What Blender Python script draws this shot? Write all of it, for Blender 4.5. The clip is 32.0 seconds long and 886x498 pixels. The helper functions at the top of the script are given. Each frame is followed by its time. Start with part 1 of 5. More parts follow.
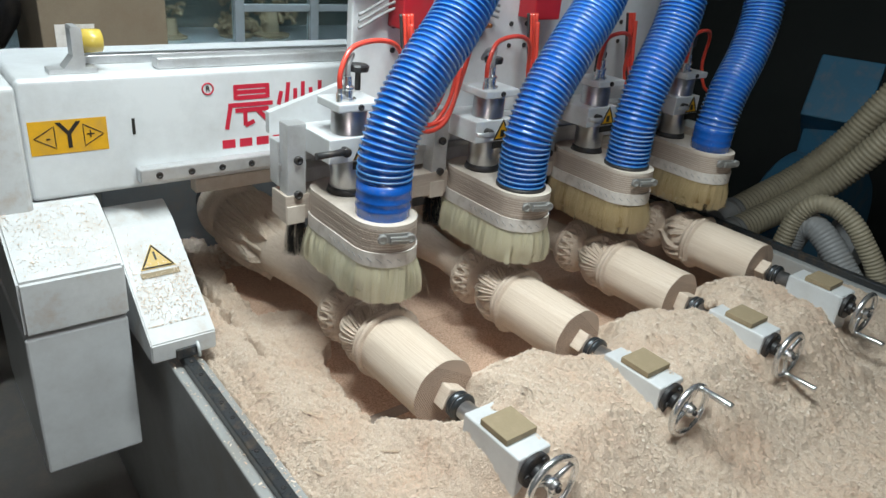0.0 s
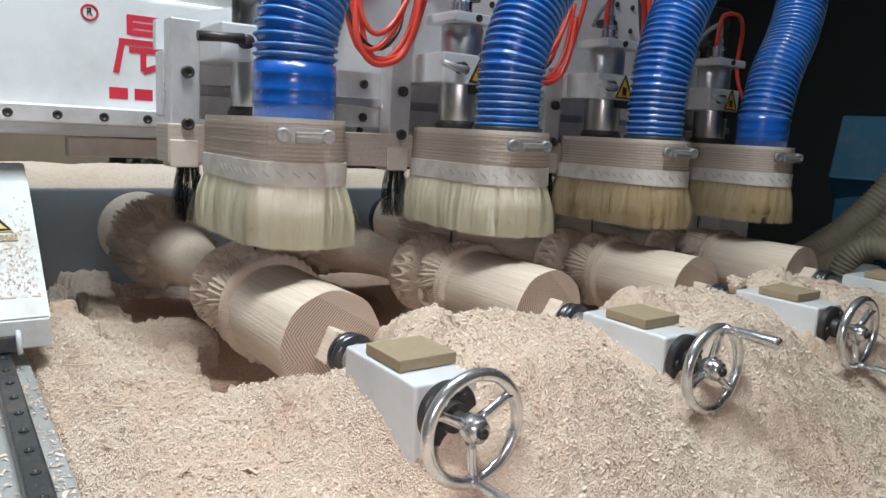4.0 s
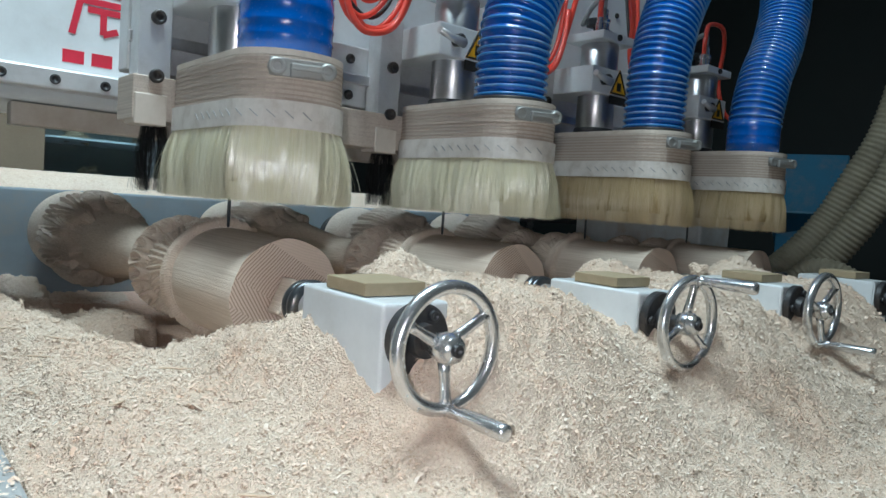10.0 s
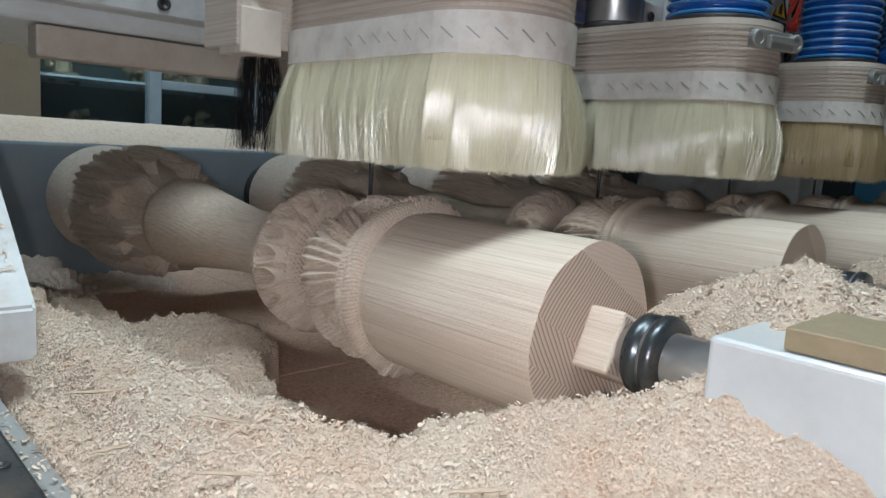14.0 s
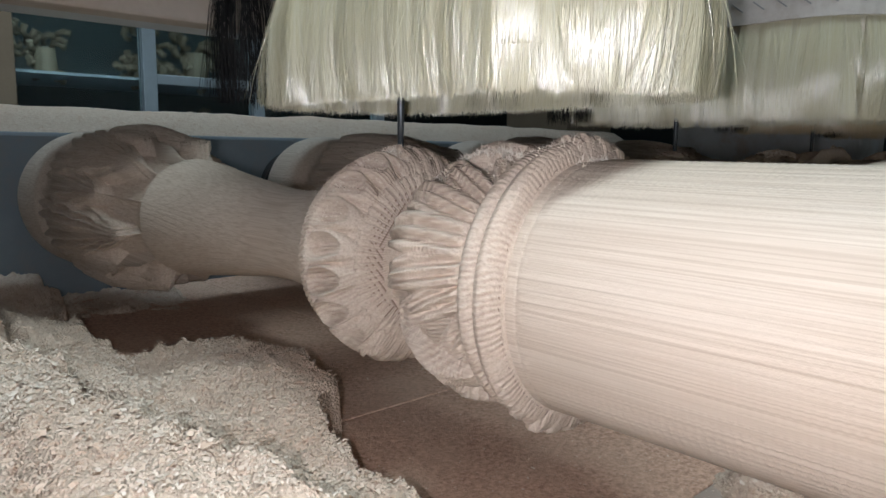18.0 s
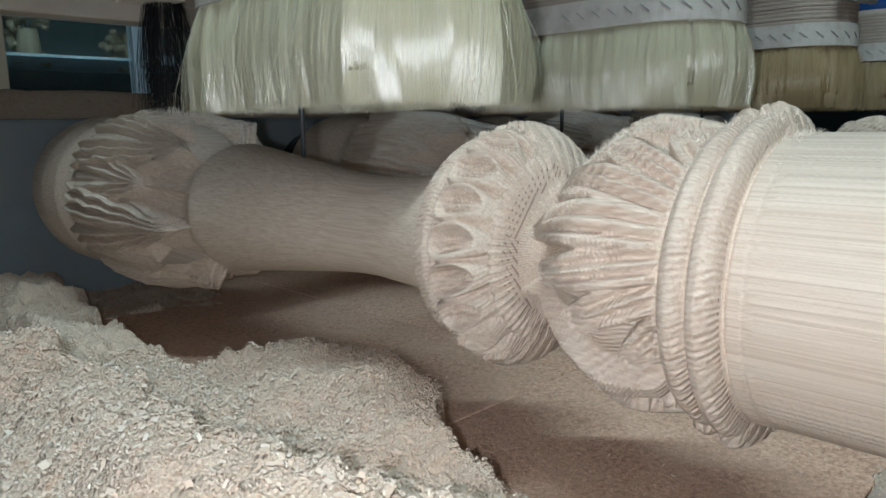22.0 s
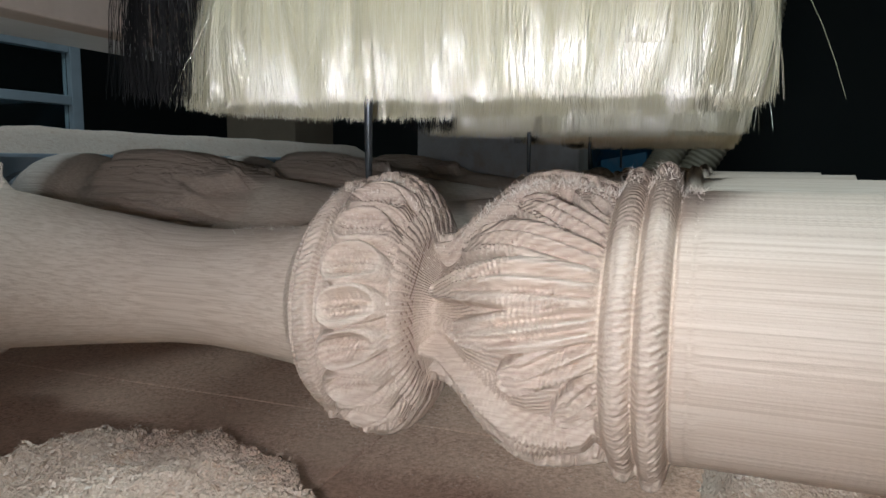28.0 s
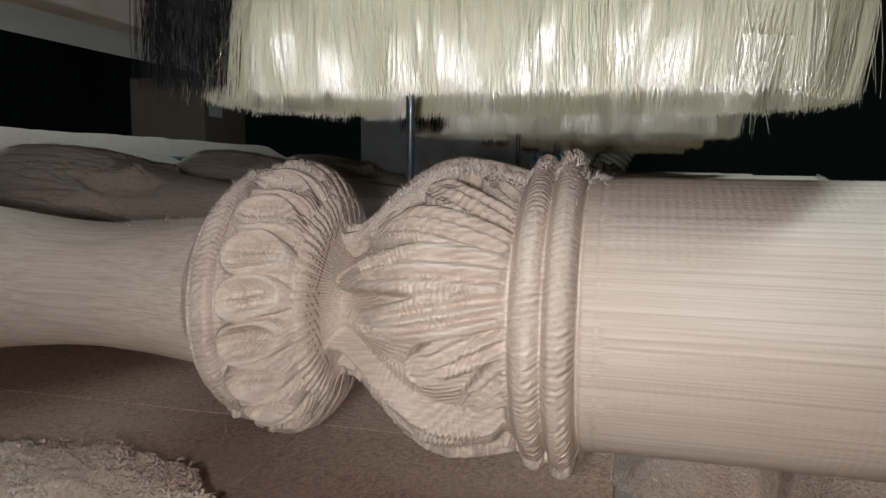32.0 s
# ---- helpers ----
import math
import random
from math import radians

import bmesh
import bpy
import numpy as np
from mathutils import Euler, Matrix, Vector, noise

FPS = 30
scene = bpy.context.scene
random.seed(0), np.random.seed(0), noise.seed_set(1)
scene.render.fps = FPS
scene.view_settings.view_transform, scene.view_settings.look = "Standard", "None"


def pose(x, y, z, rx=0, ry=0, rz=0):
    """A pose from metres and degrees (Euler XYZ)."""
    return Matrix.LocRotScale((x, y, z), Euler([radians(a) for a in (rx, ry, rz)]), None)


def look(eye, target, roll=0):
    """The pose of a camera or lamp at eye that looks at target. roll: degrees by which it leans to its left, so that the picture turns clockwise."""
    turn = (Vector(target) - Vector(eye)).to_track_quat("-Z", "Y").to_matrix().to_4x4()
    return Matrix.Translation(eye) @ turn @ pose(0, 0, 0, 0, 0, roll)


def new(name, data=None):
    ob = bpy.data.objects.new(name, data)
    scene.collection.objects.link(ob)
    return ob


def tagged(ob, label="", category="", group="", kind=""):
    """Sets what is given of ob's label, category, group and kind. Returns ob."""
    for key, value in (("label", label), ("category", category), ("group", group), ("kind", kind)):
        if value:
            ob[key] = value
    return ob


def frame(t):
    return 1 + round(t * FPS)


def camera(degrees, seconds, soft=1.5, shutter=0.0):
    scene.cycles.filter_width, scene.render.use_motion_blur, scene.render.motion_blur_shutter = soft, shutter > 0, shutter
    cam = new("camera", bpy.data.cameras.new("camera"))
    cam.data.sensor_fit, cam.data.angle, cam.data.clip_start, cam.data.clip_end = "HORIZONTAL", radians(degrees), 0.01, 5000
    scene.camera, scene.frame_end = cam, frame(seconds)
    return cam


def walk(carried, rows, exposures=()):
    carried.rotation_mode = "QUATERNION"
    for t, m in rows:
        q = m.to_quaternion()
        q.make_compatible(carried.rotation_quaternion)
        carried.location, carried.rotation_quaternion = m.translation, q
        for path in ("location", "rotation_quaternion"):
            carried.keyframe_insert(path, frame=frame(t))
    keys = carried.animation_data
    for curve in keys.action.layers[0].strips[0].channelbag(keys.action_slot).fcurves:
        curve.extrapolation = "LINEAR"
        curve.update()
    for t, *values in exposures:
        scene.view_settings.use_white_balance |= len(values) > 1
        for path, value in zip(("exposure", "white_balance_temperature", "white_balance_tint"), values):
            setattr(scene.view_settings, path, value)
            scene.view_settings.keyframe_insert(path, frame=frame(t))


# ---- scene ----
cam = camera(63.8, 32.0)
PATH = [
    (0, (-0.823, -0.899, 1.819), (0.336, 0.499, 0.980), 5.3),
    (0.5, (-0.770, -0.943, 1.775), (0.416, 0.491, 1.042), 4.4),
    (1, (-0.622, -0.927, 1.674), (0.490, 0.584, 0.981), 4.7),
    (1.5, (-0.541, -0.927, 1.593), (0.517, 0.650, 0.965), 3.9),
    (2, (-0.501, -0.916, 1.518), (0.531, 0.687, 0.915), 3.1),
    (2.5, (-0.479, -0.874, 1.437), (0.566, 0.738, 0.881), 3.1),
    (3, (-0.458, -0.851, 1.349), (0.611, 0.775, 0.884), 3.3),
    (3.5, (-0.455, -0.842, 1.258), (0.650, 0.787, 0.904), 3.4),
    (4, (-0.446, -0.825, 1.208), (0.709, 0.776, 0.886), 3.1),
    (4.5, (-0.442, -0.835, 1.164), (0.744, 0.750, 0.881), 3.2),
    (6.5, (-0.414, -0.809, 1.038), (0.871, 0.715, 0.881), 1.8),
    (7, (-0.414, -0.815, 1.025), (0.882, 0.704, 0.909), 2.2),
    (7.5, (-0.417, -0.818, 1.023), (0.875, 0.705, 0.916), 2.5),
    (8, (-0.413, -0.817, 1.021), (0.881, 0.704, 0.906), 2.9),
    (8.5, (-0.413, -0.816, 1.018), (0.878, 0.707, 0.900), 3.1),
    (9, (-0.416, -0.816, 1.020), (0.870, 0.711, 0.903), 3.1),
    (9.5, (-0.421, -0.811, 1.030), (0.862, 0.720, 0.914), 3.7),
    (10, (-0.439, -0.786, 1.042), (0.843, 0.744, 0.915), 4.0),
    (10.5, (-0.458, -0.732, 1.054), (0.845, 0.779, 0.917), 4.9),
    (11, (-0.492, -0.670, 1.060), (0.864, 0.794, 0.922), 5.1),
    (11.5, (-0.529, -0.614, 1.076), (0.893, 0.788, 0.955), 4.9),
    (12, (-0.551, -0.569, 1.079), (0.892, 0.811, 0.958), 4.8),
    (12.5, (-0.556, -0.507, 1.062), (0.867, 0.891, 0.915), 3.7),
    (13, (-0.541, -0.417, 1.044), (0.872, 0.988, 0.863), 4.3),
    (13.5, (-0.512, -0.326, 1.042), (0.889, 1.087, 0.833), 4.8),
    (14, (-0.467, -0.269, 1.050), (0.889, 1.172, 0.760), 3.5),
    (14.5, (-0.448, -0.232, 1.020), (0.895, 1.221, 0.729), 3.1),
    (15, (-0.428, -0.221, 1.005), (0.897, 1.253, 0.734), 1.9),
    (15.5, (-0.424, -0.166, 0.999), (0.904, 1.311, 0.760), 1.6),
    (17.5, (-0.371, -0.021, 0.989), (0.987, 1.423, 0.728), 1.0),
    (18, (-0.360, 0.001, 0.988), (0.990, 1.451, 0.711), 0.7),
    (18.5, (-0.354, 0.024, 0.985), (0.995, 1.473, 0.704), 1.0),
    (19, (-0.352, 0.040, 0.985), (0.996, 1.490, 0.700), 1.1),
    (19.5, (-0.351, 0.060, 0.985), (0.991, 1.511, 0.683), 0.3),
    (20, (-0.355, 0.075, 0.986), (0.990, 1.521, 0.671), 0.1),
    (20.5, (-0.362, 0.087, 0.987), (1.002, 1.513, 0.658), -0.1),
    (21, (-0.370, 0.103, 0.989), (1.013, 1.508, 0.648), -0.1),
    (21.5, (-0.379, 0.115, 0.991), (1.005, 1.515, 0.639), -0.5),
    (22, (-0.393, 0.121, 0.990), (0.996, 1.519, 0.646), -0.9),
    (22.5, (-0.399, 0.122, 0.994), (0.995, 1.516, 0.658), -1.4),
    (23, (-0.414, 0.125, 0.997), (0.985, 1.518, 0.675), -1.2),
    (23.5, (-0.423, 0.122, 1.001), (0.963, 1.527, 0.676), -1.5),
    (24, (-0.435, 0.125, 1.004), (0.955, 1.526, 0.682), -1.4),
    (24.5, (-0.448, 0.129, 1.006), (0.944, 1.531, 0.695), -1.4),
    (26.5, (-0.454, 0.205, 1.006), (1.193, 1.295, 0.695), 1.2),
    (27, (-0.442, 0.218, 1.005), (1.299, 1.152, 0.699), 1.4),
    (27.5, (-0.431, 0.231, 1.001), (1.374, 1.040, 0.708), 1.1),
    (28, (-0.425, 0.237, 0.998), (1.425, 0.958, 0.756), 0.4),
    (28.5, (-0.417, 0.240, 0.997), (1.472, 0.858, 0.769), 0.3),
    (29, (-0.412, 0.242, 0.995), (1.495, 0.800, 0.771), 0.0),
    (29.5, (-0.411, 0.243, 0.992), (1.504, 0.779, 0.778), 0.0),
    (30, (-0.410, 0.242, 0.991), (1.506, 0.775, 0.778), -0.1),
    (30.5, (-0.406, 0.241, 0.987), (1.509, 0.770, 0.758), 0.1),
    (31, (-0.409, 0.241, 0.987), (1.509, 0.761, 0.759), 0.2),
    (31.5, (-0.411, 0.237, 0.986), (1.510, 0.749, 0.766), 0.5),
    (32, (-0.415, 0.234, 0.988), (1.507, 0.739, 0.760), 0.6),
]
walk(cam, [(t, look(eye, target, roll)) for t, eye, target, roll in PATH], [(0, 0.10, 6750, 17), (2, 0.16, 6700, 20), (4, 0.08, 6600, 20), (8, 0.03, 5900, 9), (12, 0.02, 5950, 9), (14, -0.52, 6100, 13), (15, -0.65, 6150, 15), (20, -1.08, 6000, 9), (22, -1.02, 5850, 5), (24, -0.74, 5650, 4), (27, -1.05, 6000, 12), (28, -1.08, 6050, 12), (31, -1.50, 6250, 13), (32, -1.44, 6200, 12)])

ZC = 0.905          # height of the turning axes
D = 0.42            # spacing of the axes

# ---- world and light ----
world = bpy.data.worlds.new("workshop_air")
scene.world = world
world.use_nodes = True
wb = world.node_tree.nodes["Background"]
wb.inputs[0].default_value = (0.55, 0.75, 0.85, 1)
wb.inputs[1].default_value = 0.022


def area_lamp(name, m, sx, sy, watts, colour):
    d = bpy.data.lights.new(name, "AREA")
    d.shape, d.size, d.size_y, d.energy, d.color = "RECTANGLE", sx, sy, watts, colour
    ob = new(name, d)
    ob.matrix_world = m
    return ob


area_lamp("ceiling_tube_light", look((0.2, 1.15, 2.85), (0.2, 1.75, 0.9)), 2.4, 0.12, 9, (0.74, 0.93, 1.0)).data.spread = math.radians(74)
area_lamp("ceiling_tube_light", look((-0.22, -0.05, 2.9), (-0.1, 0.05, 0.9)), 1.2, 0.16, 58, (0.82, 0.97, 0.96))

# ---- materials ----


def nodes_of(name):
    m = bpy.data.materials.new(name)
    m.use_nodes = True
    nt = m.node_tree
    return m, nt, nt.nodes["Principled BSDF"]


def link(nt, a, b):
    nt.links.new(a, b)


def noise_node(nt, scale, detail=4.0, stretch=(1, 1, 1), rough=0.6):
    tc = nt.nodes.new("ShaderNodeTexCoord")
    mp = nt.nodes.new("ShaderNodeMapping")
    mp.inputs["Scale"].default_value = stretch
    link(nt, tc.outputs["Object"], mp.inputs["Vector"])
    n = nt.nodes.new("ShaderNodeTexNoise")
    n.inputs["Scale"].default_value, n.inputs["Detail"].default_value = scale, detail
    n.inputs["Roughness"].default_value = rough
    link(nt, mp.outputs[0], n.inputs["Vector"])
    return n


def ramp_node(nt, fac, stops):
    r = nt.nodes.new("ShaderNodeValToRGB")
    while len(r.color_ramp.elements) < len(stops):
        r.color_ramp.elements.new(0.5)
    for e, (p, c) in zip(r.color_ramp.elements, stops):
        e.position, e.color = p, (*c, 1)
    link(nt, fac, r.inputs[0])
    return r


def bump_node(nt, bs, height, strength, distance):
    b = nt.nodes.new("ShaderNodeBump")
    b.inputs["Strength"].default_value, b.inputs["Distance"].default_value = strength, distance
    link(nt, height, b.inputs["Height"])
    link(nt, b.outputs[0], bs.inputs["Normal"])
    return b


def mix_colour(nt, fac, a, b, mode="MIX"):
    m = nt.nodes.new("ShaderNodeMix")
    m.data_type, m.blend_type = "RGBA", mode
    for sock, v in ((m.inputs[0], fac), (m.inputs[6], a), (m.inputs[7], b)):
        if isinstance(v, (int, float)):
            sock.default_value = v
        elif isinstance(v, tuple):
            sock.default_value = (*v, 1)
        else:
            link(nt, v, sock)
    return m.outputs[2]


def paint(name, colour, rough=0.45, metal=0.0, dirt=(0.5, 0.38, 0.27), amount=0.25, scale=9.0, bump=0.05, grain=220.0, coat=0.0):
    """A painted or plain surface with dust, blotches and fine relief."""
    m, nt, bs = nodes_of(name)
    n = noise_node(nt, scale, 6.0, rough=0.7)
    f = noise_node(nt, grain, 3.0)
    dark = tuple(c * 0.8 for c in colour)
    base = mix_colour(nt, ramp_node(nt, n.outputs[0], [(0.35, (0, 0, 0)), (0.7, (1, 1, 1))]).outputs[0], colour, dark)
    mask = nt.nodes.new("ShaderNodeMath")
    mask.operation = "MULTIPLY"
    link(nt, ramp_node(nt, n.outputs[0], [(0.5, (0, 0, 0)), (0.8, (1, 1, 1))]).outputs[0], mask.inputs[0])
    mask.inputs[1].default_value = amount
    link(nt, mix_colour(nt, mask.outputs[0], base, dirt), bs.inputs["Base Color"])
    rr = ramp_node(nt, f.outputs[0], [(0.2, (rough * 0.8,) * 3), (0.8, (min(1, rough * 1.25),) * 3)])
    link(nt, rr.outputs[0], bs.inputs["Roughness"])
    bs.inputs["Metallic"].default_value = metal
    bs.inputs["Coat Weight"].default_value = coat
    if bump:
        bump_node(nt, bs, f.outputs[0], bump, 0.002)
    return m


def wood(name, light, dark, grain=(60, 2.2, 60), bump=0.25, rough=0.62):
    """Sawn wood, its grain along the object's y."""
    m, nt, bs = nodes_of(name)
    g = noise_node(nt, 6.0, 6.0, grain, 0.65)
    big = noise_node(nt, 5.0, 3.0, (1, 0.5, 1))
    streak = noise_node(nt, 3.0, 3.0, (60, 0.25, 60), 0.5)
    a = ramp_node(nt, streak.outputs[0], [(0.35, light), (0.75, dark)]).outputs[0]
    b = mix_colour(nt, 0.5, a, ramp_node(nt, g.outputs[0], [(0.32, tuple(x * 0.95 for x in dark)), (0.56, light)]).outputs[0])
    c = mix_colour(nt, ramp_node(nt, big.outputs[0], [(0.4, (0, 0, 0)), (0.8, (0.3, 0.3, 0.3))]).outputs[0], b, tuple(x * 0.8 for x in dark))
    line = noise_node(nt, 5.0, 2.0, (90, 0.12, 90), 0.4)
    c = mix_colour(nt, ramp_node(nt, line.outputs[0], [(0.55, (0, 0, 0)), (0.62, (0.32, 0.32, 0.32))]).outputs[0], c, tuple(x * 0.78 for x in dark))
    link(nt, c, bs.inputs["Base Color"])
    bs.inputs["Roughness"].default_value = rough
    bs.inputs["Specular IOR Level"].default_value = 0.25
    fine = noise_node(nt, 260.0, 4.0)
    h = nt.nodes.new("ShaderNodeMath")
    h.operation = "ADD"
    link(nt, g.outputs[0], h.inputs[0])
    link(nt, fine.outputs[0], h.inputs[1])
    bump_node(nt, bs, h.outputs[0], bump, 0.0012)
    return m


def varied(name, stops, rough=0.8, coat=0.0, spec=0.2, metal=0.0, ior=1.5):
    """Pieces that differ one from the next."""
    m, nt, bs = nodes_of(name)
    r = nt.nodes.new("ShaderNodeNewGeometry").outputs["Random Per Island"]
    link(nt, ramp_node(nt, r, stops).outputs[0], bs.inputs["Base Color"])
    bs.inputs["Roughness"].default_value = rough
    bs.inputs["Specular IOR Level"].default_value = spec
    bs.inputs["IOR"].default_value = ior
    bs.inputs["Coat Weight"].default_value = coat
    bs.inputs["Coat Roughness"].default_value = 0.22
    bs.inputs["Metallic"].default_value = metal
    return m


def pine(name):
    """Glued-up pine: boards whose year rings run on from the cross cut into lines along the object's y."""
    m, nt, bs = nodes_of(name)
    tc = nt.nodes.new("ShaderNodeTexCoord")
    sx = nt.nodes.new("ShaderNodeSeparateXYZ")
    link(nt, tc.outputs["Object"], sx.inputs[0])

    def op(kind, a, b):
        q = nt.nodes.new("ShaderNodeMath")
        q.operation = kind
        for sock, v in zip(q.inputs, (a, b)):
            if isinstance(v, (int, float)):
                sock.default_value = v
            else:
                link(nt, v, sock)
        return q.outputs[0]

    def across(deg):
        a = math.radians(deg)
        return op("ADD", op("MULTIPLY", sx.outputs[0], math.cos(a)), op("MULTIPLY", sx.outputs[2], math.sin(a)))

    warp = noise_node(nt, 9.0, 2.0, (1, 0.12, 1), 0.4)
    glue = across(60)
    # one ring direction for each board, from the lowest to the outermost
    ring = across(128)
    pale = None
    for edge, deg in ((-0.045, 35), (-0.012, 140), (0.050, 75)):
        pale = op("GREATER_THAN", glue, edge)
        mx = nt.nodes.new("ShaderNodeMix")
        link(nt, pale, mx.inputs[0])
        link(nt, ring, mx.inputs[2])
        link(nt, across(deg), mx.inputs[3])
        ring = mx.outputs[0]
    phase = op("ADD", op("MULTIPLY", ring, 260.0), op("MULTIPLY", warp.outputs[0], 5.0))
    saw = op("FRACT", phase, 0.0)
    late = ramp_node(nt, saw, [(0.0, (0, 0, 0)), (0.45, (0.1, 0.1, 0.1)), (0.84, (1, 1, 1)), (0.95, (0, 0, 0))]).outputs[0]
    sy = nt.nodes.new("ShaderNodeSeparateXYZ")
    link(nt, tc.outputs["Normal"], sy.inputs[0])
    end = op("GREATER_THAN", op("ABSOLUTE", sy.outputs[1], 0.0), 0.97)
    big = noise_node(nt, 5.0, 3.0, (1, 0.5, 1))
    fibre = noise_node(nt, 6.0, 6.0, (70, 1.6, 70), 0.65)
    line = noise_node(nt, 5.0, 2.0, (170, 0.10, 170), 0.4)
    c = ramp_node(nt, fibre.outputs[0], [(0.30, (0.64, 0.525, 0.425)), (0.60, (0.755, 0.650, 0.550))]).outputs[0]
    c = mix_colour(nt, ramp_node(nt, big.outputs[0], [(0.4, (0, 0, 0)), (0.75, (0.45, 0.45, 0.45))]).outputs[0], c, (0.63, 0.49, 0.385))
    c = mix_colour(nt, ramp_node(nt, line.outputs[0], [(0.50, (0, 0, 0)), (0.62, (0.34, 0.34, 0.34))]).outputs[0], c, (0.46, 0.335, 0.24))
    side = mix_colour(nt, op("MULTIPLY", late, 0.10), c, (0.42, 0.30, 0.215))
    # slanted ridges left by the cutter on the carved part
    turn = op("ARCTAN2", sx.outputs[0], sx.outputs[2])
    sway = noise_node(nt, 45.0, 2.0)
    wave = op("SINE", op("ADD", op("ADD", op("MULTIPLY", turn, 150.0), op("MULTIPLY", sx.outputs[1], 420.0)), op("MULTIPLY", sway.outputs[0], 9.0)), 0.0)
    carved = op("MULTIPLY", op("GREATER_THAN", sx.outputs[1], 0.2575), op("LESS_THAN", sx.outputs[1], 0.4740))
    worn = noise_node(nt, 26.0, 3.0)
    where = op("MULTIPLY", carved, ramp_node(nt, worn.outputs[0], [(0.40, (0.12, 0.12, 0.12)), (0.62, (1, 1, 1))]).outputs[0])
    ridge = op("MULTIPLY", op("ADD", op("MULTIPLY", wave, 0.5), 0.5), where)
    # brown painted into the troughs: a little scorching, mostly the shade between ridges
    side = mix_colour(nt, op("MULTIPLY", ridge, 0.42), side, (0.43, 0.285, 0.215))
    cut = mix_colour(nt, op("MULTIPLY", late, op("SUBTRACT", 0.92, op("MULTIPLY", pale, 0.75))), (0.66, 0.53, 0.44), (0.22, 0.13, 0.09))
    link(nt, mix_colour(nt, end, side, cut), bs.inputs["Base Color"])
    bs.inputs["Roughness"].default_value = 0.6
    bs.inputs["Specular IOR Level"].default_value = 0.25
    fine = noise_node(nt, 320.0, 4.0)
    bump_node(nt, bs, op("ADD", op("ADD", fibre.outputs[0], fine.outputs[0]), op("ADD", op("MULTIPLY", late, -0.4), op("MULTIPLY", ridge, -1.6))), 0.45, 0.0012)
    return m


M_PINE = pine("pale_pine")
M_PLY = wood("plywood_edge", (0.58, 0.505, 0.44), (0.42, 0.345, 0.29), grain=(2, 2, 150), bump=0.4)
M_PLYTOP = paint("sanded_plywood", (0.64, 0.57, 0.50), 0.65, dirt=(0.45, 0.32, 0.22), amount=0.5)
M_WHITE = paint("white_enamel", (0.72, 0.75, 0.77), 0.32, amount=0.10, scale=5, bump=0.02, coat=0.2)
M_GREYW = paint("dusty_white_enamel", (0.66, 0.68, 0.69), 0.45, dirt=(0.55, 0.38, 0.25), amount=0.55, scale=14, bump=0.04)
M_ALU = paint("brushed_aluminium", (0.70, 0.71, 0.72), 0.42, 0.6, dirt=(0.35, 0.3, 0.26), amount=0.3, bump=0.06)
M_STEEL = paint("turned_steel", (0.66, 0.66, 0.67), 0.33, 0.95, dirt=(0.2, 0.18, 0.16), amount=0.25, bump=0.05)
M_CHROME = paint("chrome_plate", (0.84, 0.85, 0.86), 0.24, 0.9, dirt=(0.45, 0.40, 0.35), amount=0.25, scale=30, bump=0.05)
M_BLACK = paint("black_oxide", (0.035, 0.035, 0.038), 0.42, 0.2, dirt=(0.30, 0.22, 0.15), amount=0.3, scale=25)
M_RAIL = paint("oiled_dark_steel", (0.09, 0.10, 0.11), 0.3, 0.7, dirt=(0.42, 0.31, 0.2), amount=0.5, scale=18)
M_BLUEHOSE = paint("blue_vinyl", (0.004, 0.115, 0.52), 0.24, dirt=(0.25, 0.27, 0.32), amount=0.25, scale=20, bump=0.03, coat=0.3)
# paler than the hose: dust, plus the rib highlights put into the colour
M_HOSERIB = paint("dusty_highlit_blue_rib", (0.05, 0.25, 0.60), 0.3, dirt=(0.55, 0.60, 0.66), amount=0.8, scale=14, bump=0.03)
M_BEIGEHOSE = paint("beige_vinyl", (0.42, 0.37, 0.27), 0.5, dirt=(0.25, 0.21, 0.15), amount=0.5, scale=12)
M_GREYHOSE = paint("grey_vinyl", (0.33, 0.34, 0.35), 0.5, amount=0.3)
M_TEAL = paint("blue_machine_enamel", (0.05, 0.20, 0.34), 0.4, amount=0.3)
M_REDTUBE = paint("orange_red_tube", (0.86, 0.085, 0.055), 0.3, amount=0.05, coat=0.2)
M_RED = paint("red_enamel", (0.45, 0.02, 0.03), 0.4, amount=0.1)
M_REDPRINT = paint("red_print", (0.62, 0.02, 0.05), 0.5, amount=0.04)
M_YELLOW = paint("yellow_label", (0.80, 0.42, 0.02), 0.4, amount=0.25, scale=25)
M_YELLOWDUST = paint("dusty_yellow_label", (0.72, 0.50, 0.16), 0.6, dirt=(0.62, 0.52, 0.38), amount=0.9, scale=40)
M_PLYDARK = paint("dark_ply_layer", (0.43, 0.35, 0.295), 0.75, dirt=(0.50, 0.42, 0.35), amount=0.7, scale=30)
M_ZINC = paint("dull_zinc", (0.34, 0.34, 0.33), 0.5, 0.5, dirt=(0.5, 0.44, 0.38), amount=0.5, scale=40, bump=0.05)
M_INK = paint("black_ink", (0.02, 0.018, 0.015), 0.5, amount=0.05)
M_PAD = paint("fibreboard_pad", (0.34, 0.27, 0.17), 0.75, dirt=(0.55, 0.42, 0.28), amount=0.5, scale=25, bump=0.15)
M_BEDSIDE = paint("grey_bed_casting", (0.38, 0.39, 0.39), 0.5, dirt=(0.4, 0.3, 0.2), amount=0.35, scale=6)
M_TAPE = paint("white_glued_band", (0.68, 0.64, 0.60), 0.55, dirt=(0.45, 0.36, 0.28), amount=0.5, scale=40, bump=0.1)
